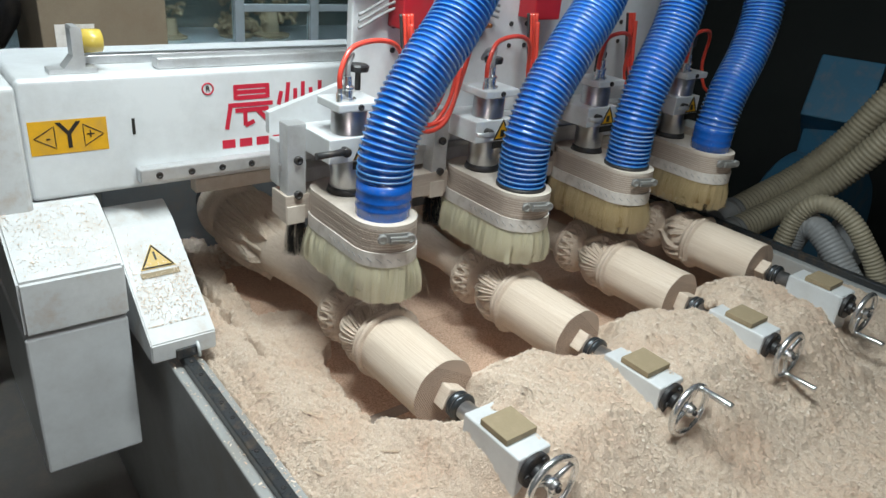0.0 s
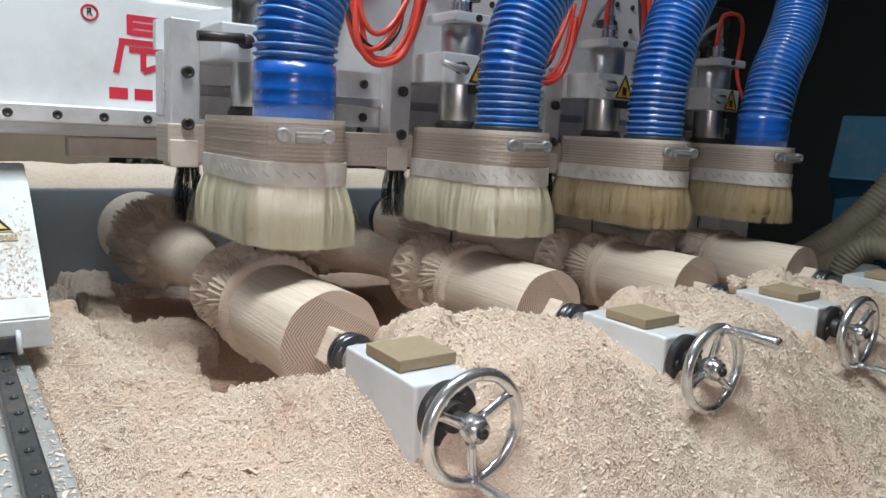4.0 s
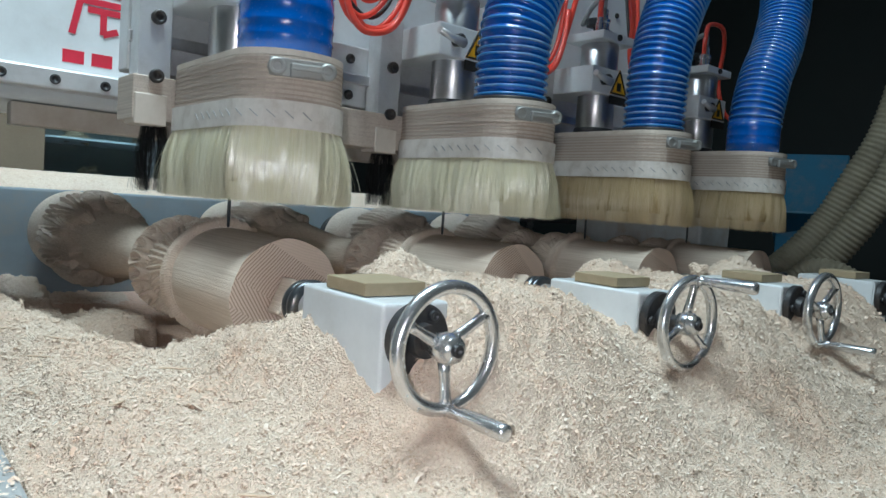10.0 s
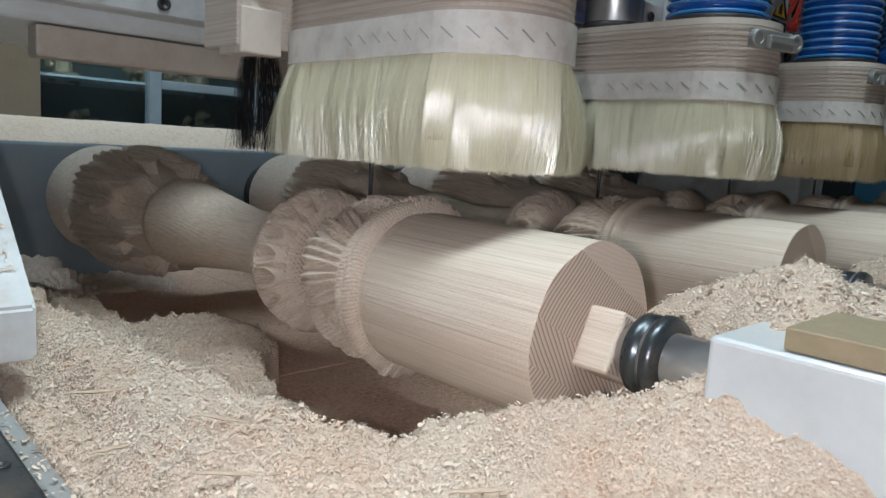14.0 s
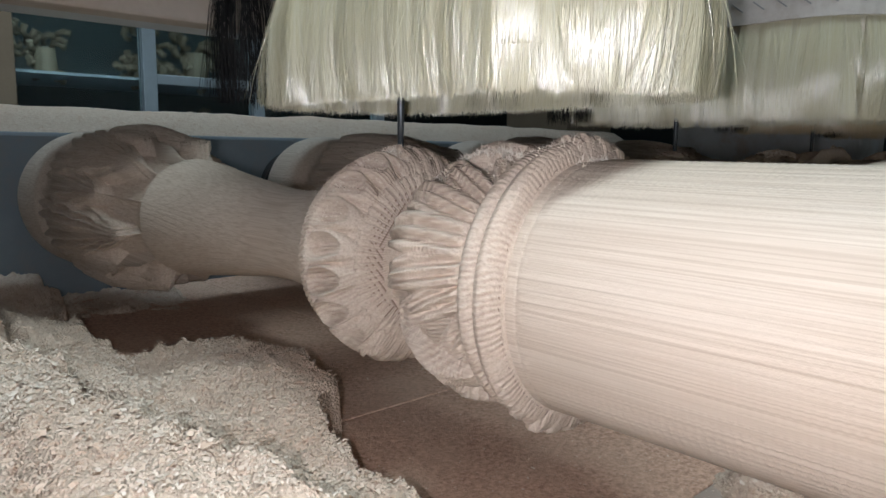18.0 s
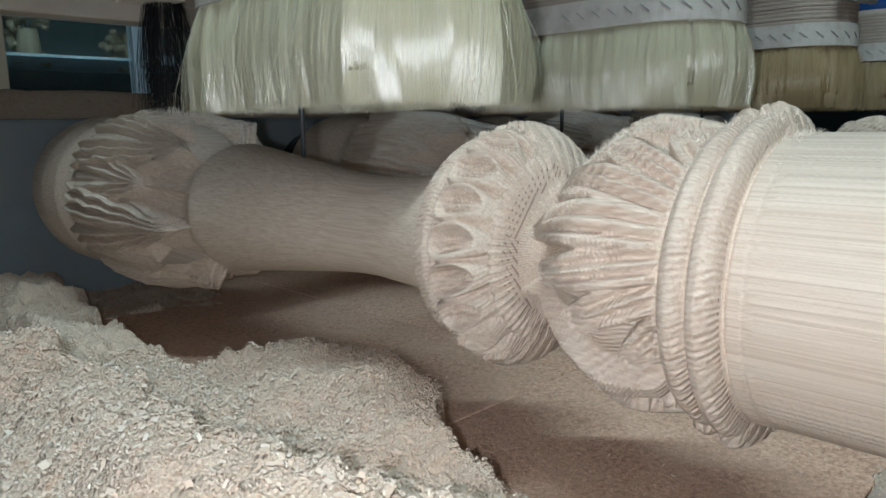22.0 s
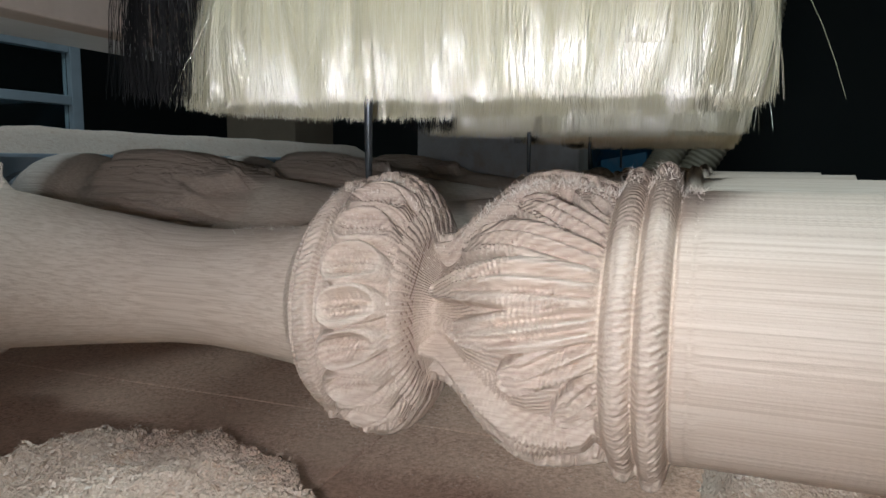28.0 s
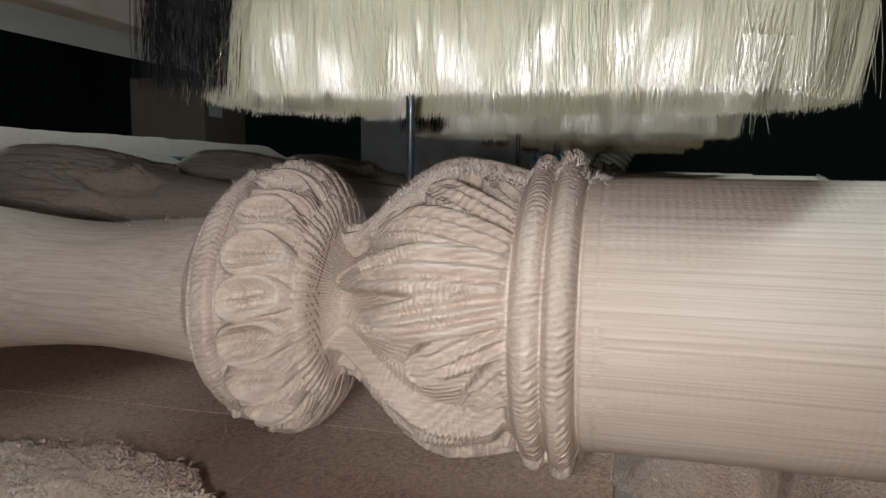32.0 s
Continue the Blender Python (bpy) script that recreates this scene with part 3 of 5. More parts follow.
    R += 0.0009 * np.sin(Y * 2 * math.pi / 0.0030 + 3.0 * np.sin(T * 15)) * patch * low * smoothstep(0.295, 0.31, Y) * smoothstep(0.40, 0.39, Y)
    R += 0.0001 * np.sin(T * 130) * smoothstep(0.30, 0.31, Y) * smoothstep(0.53, 0.50, Y)
    # the side turned away is only roughed out, a little proud of the finished carving
    jag = 0.05 * np.sin(Y * 310) * np.sin(Y * 97 + 1.0) + 0.03 * np.sin(Y * 730)
    away = np.maximum(smoothstep(1.44, 1.50, dT + jag), smoothstep(1.10, 1.16, -dT + jag)) * smoothstep(0.2550, 0.2575, Y) * smoothstep(0.478, 0.472, Y)
    R = R + (np.maximum(R, smooth_r + 0.0034 + 0.0012 * np.sign(np.sin(T * 34 + Y * 25)) + rough * 0.0012) - R) * away
    X, Z = R * np.sin(T), R * np.cos(T)
    verts = np.stack([X, Y, Z], -1).reshape(-1, 3)
    m = len(dense)
    i, j = np.meshgrid(np.arange(m - 1), np.arange(nt), indexing="ij")
    j2 = (j + 1) % nt
    faces = np.stack([i * nt + j, (i + 1) * nt + j, (i + 1) * nt + j2, i * nt + j2], -1).reshape(-1, 4).tolist()
    faces.append(list(range(nt)))
    faces.append(list(range((m - 1) * nt, m * nt))[::-1])
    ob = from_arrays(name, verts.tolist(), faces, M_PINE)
    ob.data.polygons[len(faces) - 2].use_smooth = False
    ob.data.polygons[len(faces) - 1].use_smooth = False
    return ob


def fringe(parent, seed):
    """Torn wood fibres that stand up along the top of the carved part."""
    rng = np.random.RandomState(seed)
    n = 22000 if seed == 40 else 2500
    y = rng.uniform(0.19, 0.56, n)
    t = np.where(rng.rand(n) < 0.40, rng.uniform(-1.2, 0.4, n), rng.normal(0.03, 0.17, n))
    keep = rng.rand(n) < 0.35 + 0.65 * (post_radius(y) > 0.06)
    keep &= (y > 0.245) & ((y < 0.478) | (rng.rand(n) < 0.25))
    y, t = y[keep], t[keep]
    r = post_radius(y) - 0.001
    ln = (rng.gamma(1.6, 0.0014, len(y)) + 0.0007) * np.where(np.abs(t) < 0.3, 1.0, 0.45)
    ax = rng.normal(0, 0.6, len(y))
    bx = rng.normal(0, 0.5, len(y))
    p = np.stack([r * np.sin(t), y, r * np.cos(t)], -1)
    nrm = np.stack([np.sin(t + bx), ax, np.cos(t + bx)], -1)
    nrm /= np.linalg.norm(nrm, axis=1)[:, None]
    side = np.cross(nrm, rng.normal(size=p.shape))
    side /= np.linalg.norm(side, axis=1)[:, None]
    w = 0.0003
    verts = np.stack([p - side * w, p + side * w, p + nrm * ln[:, None]], 1).reshape(-1, 3)
    faces = np.arange(len(verts)).reshape(-1, 3).tolist()
    ob = from_arrays("torn_fibre_fringe", verts.tolist(), faces, M_FIBRE, parent, "pale torn wood fibres along the carved top", smooth=False)
    ob["kind"] = "stuff"
    return ob


POSTS = []
for k in range(4):
    near = k == 0
    p = post_mesh("turned_post", 760 if near else 240, 640 if near else 240, 3 + k)
    p.matrix_world = pose(k * D, 0, ZC, 0, (0, 14, -9, 31)[k], 0)
    tagged(p, "half-carved pale pine post with leaf carving, clamped in the lathe" if near else "pale pine post with leaf carving, clamped in the lathe", "wooden post", "posts in the lathe")
    POSTS.append(p)
    fringe(p, 40 + k)
    blk = bmesh.new()
    add_box(blk, (-0.025, 0.0145, -0.025), (0.025, 0.0465, 0.025), 0.003)
    stand_up(blk, pose(0.004, 0, -0.003, 0, 24, 0))
    part("centre_block", blk, M_PINE, p, "small square pine block glued to the end")

# ---- the lathe bed ----
bed = empty("lathe_bed", pose(0, 0, 0), "grey cast lathe bed with a sawdust-covered board deck", "machine bed")
part("side_panel", boxy((-0.412, -0.85, 0.0), (-0.335, 1.6, 0.808), 0.004), M_BEDSIDE, bed, "grey cast side of the bed")
part("side_panel", boxy((1.66, -0.85, 0.0), (1.76, 1.6, 0.808), 0.004), M_BEDSIDE, bed)
part("end_panel", boxy((-0.333, -0.85, 0.0), (1.658, -0.80, 0.60), 0.004), M_BEDSIDE, bed)
for i, (y0, y1) in enumerate(((-0.798, -0.25), (-0.2488, 0.205), (0.2392, 0.530), (0.5315, 1.298))):
    for x0, x1 in ((-0.333, 0.21), (0.2112, 0.84), (0.8412, 1.656)):
        part("deck_board", boxy((x0, y0, 0.712), (x1, y1, 0.735), 0.0015), M_BED, bed, "brown particle board deck")
part("batten", boxy((-0.333, 0.2065, 0.712), (1.656, 0.2378, 0.7352), 0.0015), M_PLYDARK, bed, "pale wooden batten let into the deck")
for x in (-0.375, 1.70):
    r = part("guide_rail", boxy((x - 0.013, -0.84, 0.809), (x + 0.013, 1.3, 0.834), 0.003), M_RAIL, bed, "dark oiled linear guide rail")
    for i in range(35):
        part("rail_bolt", bolt_head(x, -0.80 + i * 0.06, 0.8335, 0.0055, 0.0022, "z", 1), M_BLACK, r)

# ---- headstock ----
head = empty("headstock", pose(0, 1.30, 0), "blue-grey painted headstock cabinet with sawdust on top", "headstock")
part("cabinet", boxy((-0.36, 0.0, 0.5), (1.72, 0.42, 1.008), 0.006), paint("blue_grey_enamel", (0.24, 0.29, 0.33), 0.45, dirt=(0.5, 0.38, 0.26), amount=0.4, scale=8), head)
for k in range(4):
    ch = bmesh.new()
    add_lathe(ch, [(0, 0.075), (-0.020, 0.075), (-0.026, 0.070), (-0.030, 0.045), (-0.043, 0.040)], (k * D, 0.0, ZC), "y", 40)
    c = part("chuck", ch, M_BLACK, head, "dark round drive chuck")
    for j in range(4):
        a = j * math.pi / 2 + 0.4
        part("jaw", boxy((k * D + 0.05 * math.sin(a) - 0.012, -0.040, ZC + 0.05 * math.cos(a) - 0.012), (k * D + 0.05 * math.sin(a) + 0.012, -0.027, ZC + 0.05 * math.cos(a) + 0.012), 0.002), M_STEEL, c)

# ---- tailstocks ----
TY = -0.066   # front face of the tailstock body


def tailstock(k):
    t = empty("tailstock", pose(k * D, 0, 0), "white enamelled tailstock with a fibreboard pad and chrome handwheel", "tailstock", "tailstocks of the lathe")
    b = bmesh.new()
    if k < 3:
        add_box(b, (-0.040, TY - 0.160, 0.735), (0.044, TY, 0.941), 0.004, 3)
    else:
        add_prism(b, [(TY - 0.160, 0.735), (TY - 0.160, 0.941), (TY, 0.941), (TY, 0.735), (TY - 0.040, 0.735), (TY - 0.040, 0.850), (TY - 0.120, 0.850), (TY - 0.120, 0.735)], -0.040, 0.044, 0)
        bmesh.ops.bevel(b, geom=b.edges[:], offset=0.003, segments=2, affect="EDGES")
    part("body", b, M_WHITE, t)
    part("pad", boxy((-0.036, -0.186, 0.942), (0.043, -0.110, 0.956), 0.0012), M_PAD, t, "brown fibreboard pad")
    q = bmesh.new()
    add_lathe(q, [(0, 0.021), (0.050, 0.021), (0.050, 0.0255), (0.053, 0.029), (0.058, 0.029), (0.060, 0.026), (0.072, 0.0255), (0.074, 0.022), (0.080, 0.021), (0.082, 0.008)], (0, TY - 0.001, ZC), "y", 32)
    for f in q.faces:
        f.smooth = len(f.verts) == 4 and abs(f.normal.y) < 0.5
    part("quill", q, M_STEEL, t, "steel quill with a ribbed live centre")
    collar = bmesh.new()
    add_lathe(collar, [(0.0440, 0.0225), (0.0450, 0.0300), (0.0490, 0.0322), (0.0540, 0.0322), (0.0560, 0.0285), (0.0590, 0.0280), (0.0605, 0.0305), (0.0690, 0.0305), (0.0715, 0.0280), (0.0735, 0.0228)], (0, TY - 0.001, ZC), "y", 36)
    part("collar", smooth_all(collar), M_RAIL, t, "dark steel live centre collar")
    fl = bmesh.new()
    add_lathe(fl, [(0, 0.037), (-0.009, 0.037), (-0.011, 0.035), (-0.011, 0.018), (-0.022, 0.017), (-0.022, 0.009), (-0.048, 0.009)], (0, TY - 0.161, ZC), "y", 36)
    part("flange", fl, M_BLACK, t, "black bearing flange")
    for j in range(3):
        a = j * 2.0944 + 0.5
        part("flange_bolt", bolt_head(0.027 * math.sin(a), TY - 0.172, ZC + 0.027 * math.cos(a), 0.006, 0.005), M_BLACK, t)
    # handwheel
    wy, R = -0.279, 0.0590
    turn = (math.pi - 0.05, 0.15, math.pi - 0.2, math.pi + 0.5)[k]
    rim = bmesh.new()
    add_sweep(rim, [(R * math.sin(a), wy, ZC + R * math.cos(a)) for a in (2 * math.pi * i / 64 for i in range(64))], 0.0072, 14, closed=True)
    w = part("handwheel", rim, M_CHROME, t, "chrome handwheel rim")
    hub = bmesh.new()
    add_lathe(hub, [(0.014, 0.013), (0.004, 0.0155), (-0.006, 0.0155), (-0.010, 0.0125), (-0.012, 0.0125)], (0, wy, ZC), "y", 28)
    part("hub", smooth_all(hub), M_CHROME, w)
    part("hub_nut", bolt_head(0, wy - 0.012, ZC, 0.0062, 0.006), M_BLACK, w, "dark hub screw")
    for j in range(3):
        a = turn + j * 2 * math.pi / 3
        s = bmesh.new()
        add_sweep(s, [(q * math.sin(a), wy + 0.006 * (1 - q / R), ZC + q * math.cos(a)) for q in (0.011, 0.024, 0.037, 0.048, 0.056)], [0.0068, 0.0058, 0.0052, 0.0056, 0.0066], 12)
        part("spoke", s, M_CHROME, w)
    hx, hz = R * math.sin(turn), ZC + R * math.cos(turn)
    hd = bmesh.new()
    add_lathe(hd, [(-0.004, 0.0062), (-0.010, 0.0072), (-0.012, 0.0055), (-0.014, 0.0062), (-0.050, 0.0078), (-0.078, 0.0082), (-0.083, 0.0075), (-0.084, 0.004)], (hx, wy, hz), "y", 20)
    part("handle", smooth_all(hd), M_CHROME, w, "chrome crank handle")
    return t


for k in range(4):
    tailstock(k)

# ---- the sawdust ----


def lumpy(x, y, s, seed):
    """Smooth pseudo-random lumps from a few sines."""
    r = np.random.RandomState(seed)
    out = np.zeros_like(x)
    for i in range(9):
        a, ph, f = r.rand() * 6.28, r.rand() * 6.28, s * (0.6 + r.rand() * 1.2)
        out += np.sin((x * math.cos(a) + y * math.sin(a)) * f + ph)
    return out / 9


def grain_noise(x, y, cell, seed):
    """Smooth lattice noise from -1 to 1."""
    g = np.random.RandomState(seed).uniform(-1, 1, (257, 257))
    u, v = x / cell + 900.0, y / cell + 900.0
    i, j = np.floor(u).astype(int), np.floor(v).astype(int)
    fu, fv = u - i, v - j
    fu, fv = fu * fu * (3 - 2 * fu), fv * fv * (3 - 2 * fv)
    i, j = i % 256, j % 256
    a = g[i, j] * (1 - fu) + g[i + 1, j] * fu
    b = g[i, j + 1] * (1 - fu) + g[i + 1, j + 1] * fu
    return a * (1 - fv) + b * fv


def ragged(x, y):
    """The torn outline of caked sawdust."""
    return 0.016 * grain_noise(x, y, 0.055, 31) + 0.010 * grain_noise(x, y, 0.019, 32) + 0.005 * grain_noise(x, y, 0.008, 33)


def first_channel(x, y, bank):
    """The hollow round the nearest post: the bank, a slumped shelf below it, then the bare deck."""
    j = ragged(x, y)
    crest = np.interp(y, (0.1, 0.25, 0.35, 0.45, 0.7, 1.0), (-0.150, -0.178, -0.198, -0.215, -0.226, -0.205)) + j
    shelf = np.interp(y, (0.1, 0.34, 0.42, 0.46, 0.51, 0.575, 0.66, 0.70, 0.715, 0.75, 0.86, 0.98, 1.15, 1.3), (-0.095, -0.088, -0.075, -0.048, -0.006, 0.014, 0.018, -0.01, -0.08, -0.125, -0.10, -0.11, -0.07, -0.08)) + 0.8 * j
    top = 0.774 + 0.018 * np.exp(-((x + 0.05) / 0.06) ** 2 - ((y - 0.60) / 0.09) ** 2) + 0.010 * grain_noise(x, y, 0.06, 43)
    top = top + 0.012 * smoothstep(crest + 0.09, crest + 0.03, x)
    low = 0.700 + 0.034 * smoothstep(0.98, 1.15, y + 2 * j)
    h = low + (top - low) * smoothstep(shelf + 0.006, shelf - 0.006, x)
    groove = np.exp(-((x - crest - 0.018) / 0.012) ** 2) * smoothstep(0.15, 0.30, y)
    h = h - 0.060 * groove
    return h + (bank - h) * smoothstep(crest + 0.014, crest - 0.008, x)


def dust_height(x, y):
    front = 0.745 + 0.215 * smoothstep(-0.47, -0.15, y)
    left = 0.782 + 0.044 * smoothstep(-0.45, 0.0, y) - 0.10 * smoothstep(0.72, 1.1, y)
    h = front + (left - front) * smoothstep(0.04, -0.16, x)
    # lower towards the back between the posts
    mid = 0.935 - 0.225 * smoothstep(-0.02, 0.30, y) - 0.095 * smoothstep(-0.09, 0.06, y) * smoothstep(0.075, 0.03, x) * smoothstep(0.20, 0.08, y)
    h = np.where(x > -0.16, np.minimum(h, mid + 0.10 * smoothstep(-0.02, -0.16, x)), h)
    h = h - 0.13 * smoothstep(1.10, 1.36, x) * smoothstep(-0.45, -0.2, y)
    for k in range(4):
        # scooped beside the tailstocks and under the handwheels
        h = h - 0.055 * np.exp(-((x - k * D + 0.07) / 0.06) ** 2 - ((y + 0.22) / 0.11) ** 2)
        h = h - 0.035 * np.exp(-((x - k * D) / 0.06) ** 2 - ((y + 0.30) / 0.06) ** 2)
        h = h - 0.030 * np.exp(-((x - k * D) / 0.05) ** 2 - ((y + 0.02) / 0.04) ** 2)
        if k:
            d = np.abs(x - k * D) + ragged(x, y)
            h = h + (0.705 - h) * smoothstep(0.160, 0.070, d) * smoothstep(-0.045, 0.12, y)
        h = h + 0.035 * np.exp(-((x - k * D - 0.085) / 0.05) ** 2 - ((y + 0.07) / 0.05) ** 2)
    inside = smoothstep(0.105, 0.145, y + 0.7 * ragged(x, y)) * smoothstep(0.150, 0.115, x + 0.7 * ragged(x, y))
    h = h + (first_channel(x, y, left) - h) * inside
    calm = 1.0
    for k in range(1, 4):
        calm = calm - 0.8 * smoothstep(0.15, 0.09, np.abs(x - k * D)) * smoothstep(0.0, 0.12, y)
    h = h + 0.008 * lumpy(x, y, 22, 1) * (1 - 0.6 * inside) - 0.004
    h = h + calm * (0.010 * np.abs(grain_noise(x, y, 0.045, 21)) + 0.007 * np.abs(grain_noise(x, y, 0.018, 22)) + 0.0062 * np.abs(grain_noise(x, y, 0.009, 23)))
    h = h - 0.035 * smoothstep(-0.25, -0.33, x) - 0.045 * smoothstep(-0.325, -0.352, x)
    return np.where((y < -0.1), np.maximum(h, 0.738 + 0.004 * lumpy(x, y, 60, 4)), h)


def dust_sheet(name, xs, ys, fn, label):
    X, Y = np.meshgrid(xs, ys, indexing="ij")
    rng = np.random.RandomState(7)
    Z = fn(X, Y) + rng.normal(0, 0.0007, X.shape)
    nx, ny = X.shape
    verts = np.stack([X, Y, Z], -1).reshape(-1, 3)
    i, j = np.meshgrid(np.arange(nx - 1), np.arange(ny - 1), indexing="ij")
    faces = np.stack([i * ny + j, (i + 1) * ny + j, (i + 1) * ny + j + 1, i * ny + j + 1], -1).reshape(-1, 4)
    zmax = Z.reshape(-1)[faces].max(1)
    faces = faces[zmax > 0.728] if fn is dust_height else faces
    ob = from_arrays(name, verts.tolist(), faces.tolist(), M_DUST)
    return tagged(ob, label, "sawdust", kind="stuff")


dust_sheet("sawdust_heap", np.concatenate([np.arange(-0.352, 0.13, 0.0027), np.arange(0.131, 1.656, 0.0045)]),
           np.concatenate([np.arange(-0.80, -0.05, 0.0045), np.arange(-0.05, 0.80, 0.0029), np.arange(0.802, 1.296, 0.006)]), dust_height, "heaps of pale pinkish sawdust over the lathe bed")


def flakes(name, n, area, fn, size, seed, label, lift=0.001):
    """Loose shavings lying on a surface."""
    rng = np.random.RandomState(seed)
    x = rng.uniform(area[0], area[1], n)
    y = rng.uniform(area[2], area[3], n)
    z = fn(x, y)
    keep = z > 0.737
    x, y, z = x[keep], y[keep], z[keep]
    n = len(x)
    ln = rng.gamma(3.0, size / 3.0, n)
    wd = ln * rng.uniform(0.25, 0.6, n)
    yaw, tilt, roll = rng.uniform(0, 6.28, n), rng.normal(0, 0.28, n), rng.normal(0, 0.28, n)
    a = np.stack([np.cos(yaw) * np.cos(tilt), np.sin(yaw) * np.cos(tilt), np.sin(tilt)], -1)
    b = np.stack([-np.sin(yaw) * np.cos(roll), np.cos(yaw) * np.cos(roll), np.sin(roll)], -1)
    p = np.stack([x, y, z + lift + np.abs(rng.normal(0, 0.0007, n))], -1)
    up = np.array([0, 0, 1.0]) * (ln * rng.uniform(0.0, 0.3, n))[:, None]
    a, b = a * ln[:, None] / 2, b * wd[:, None] / 2
    verts = np.stack([p - a - b, p - a + b, p + up + b, p + up - b, p + a + b, p + a - b], 1).reshape(-1, 3)
    k = np.arange(n)[:, None] * 6
    faces = np.concatenate([k + [0, 1, 2, 3], k + [3, 2, 4, 5]], 0)
    ob = from_arrays(name, verts.tolist(), faces.tolist(), M_FLAKE, smooth=False)
    return tagged(ob, label, "shavings", kind="stuff")


flakes("wood_shavings", 110000, (-0.34, 0.80, -0.66, -0.02), dust_height, 0.0020, 11, "loose pale wood shavings on the sawdust")
flakes("wood_shavings", 75000, (-0.34, 0.03, -0.03, 0.80), dust_height, 0.0018, 17, "fine pale wood shavings along the left bank")
flakes("wood_shavings", 26000, (0.0, 0.80, -0.02, 0.22), dust_height, 0.0020, 18, "fine pale wood shavings round the posts")
flakes("wood_shavings", 42000, (0.80, 1.6, -0.75, 0.30), dust_height, 0.0031, 12, "loose pale wood shavings on the far sawdust")
flakes("wood_shavings", 160, (-0.33, 0.3, -0.5, 0.6), dust_height, 0.0060, 13, "longer curled wood shavings on the sawdust")


def top_dust(x, y):
    return 1.006 + 0.048 * smoothstep(0.0, 0.10, y - 1.305) + 0.008 * lumpy(x, y, 25, 5) - 0.036 * smoothstep(0.33, 0.40, y - 1.305)


dust_sheet("sawdust_on_headstock", np.arange(-0.355, 1.711, 0.008), np.arange(1.303, 1.716, 0.008), top_dust, "thick layer of sawdust along the headstock top")


def ledge(x, y):
    return 0.8082 + 0.0 * x


flakes("wood_shavings", 350, (-0.411, -0.390, -0.80, 0.9), ledge, 0.0035, 14, "chips strewn along the bed ledge beside the rail")
flakes("wood_shavings", 1200, (-0.362, -0.338, -0.80, 0.9), ledge, 0.0035, 15, "chips strewn along the inner bed ledge")
clod = bmesh.new()
for i, (x, y, z, r) in enumerate(((0, 0, 0, 0.016), (0.012, 0.006, 0.006, 0.012), (-0.011, -0.004, 0.003, 0.011), (0.002, 0.012, 0.012, 0.010), (-0.004, -0.010, 0.011, 0.009))):
    bmesh.ops.create_icosphere(clod, subdivisions=3, radius=r, matrix=Matrix.Translation((x, y, z)))
rc = random.Random(8)
for v in clod.verts:
    v.co *= 1 + rc.uniform(-0.10, 0.10)
cl = part("sawdust_clod", clod, M_DUST)
cl.matrix_world = pose(0.826, -0.052, 0.941)
tagged(cl, "small clod of sawdust sitting on a tailstock quill", "sawdust")


def splinter(x, y, length, turn, seed):
    """A torn sliver of wood lying on the sawdust."""
    rng = random.Random(seed)
    n, half = 7, length / 2
    z = max(float(dust_height(np.array([x + q * math.cos(turn)]), np.array([y + q * math.sin(turn)]))[0]) for q in (-half, 0, half))
    pts = [(-half + length * i / (n - 1), rng.uniform(-0.001, 0.001), 0.001 * math.sin(i * 1.1)) for i in range(n)]
    bm = add_sweep(bmesh.new(), pts, [0.0022 * (0.25 + math.sin(math.pi * (i + 0.6) / n) * rng.uniform(0.7, 1.2)) for i in range(n)], 6)
    bmesh.ops.scale(bm, vec=(1, 1, 0.5), verts=bm.verts)
    for f in bm.faces:
        f.smooth = False
    ob = part("wood_splinter", bm, M_SPLINTER)
    ob.matrix_world = pose(x, y, z + 0.0015, 0, rng.uniform(-4, 4), math.degrees(turn))
    return tagged(ob, "long torn wood splinter lying on the sawdust", "splinter", "splinters on the sawdust")


for i, (x, y, length, turn) in enumerate(((-0.262, 0.130, 0.060, -0.7), (-0.300, 0.245, 0.035, 0.1), (-0.292, 0.060, 0.030, 1.9), (-0.235, 0.205, 0.045, -0.9), (-0.285, 0.330, 0.050, -0.5), (-0.150, 0.020, 0.040, -0.6), (-0.240, -0.080, 0.030, 0.8),
                                         (-0.190, -0.280, 0.035, -0.7), (-0.225, -0.330, 0.025, 0.4), (-0.100, -0.380, 0.030, 1.2), (0.180, -0.420, 0.026, 0.3), (-0.300, -0.200, 0.028, 1.1))):
    splinter(x, y, length, turn, 70 + i)


def deck_top(x, y):
    return 0.7372 + 0.0 * x


flakes("wood_shavings", 15200, (-0.20, 0.36, 0.10, 1.25), deck_top, 0.0009, 16, "thin film of sawdust on the brown deck boards", -0.0018)

# ---- the gantry ----
GANTRY = empty("gantry", pose(0, 0, 0), "white enamelled gantry beam with side housing, dusted with sawdust", "gantry")
FY = 0.345    # front face of the beam, behind the cutters


def on_gantry(name, bm, material, label="", parent=None):
    return part(name, bm, material, parent or GANTRY, label)


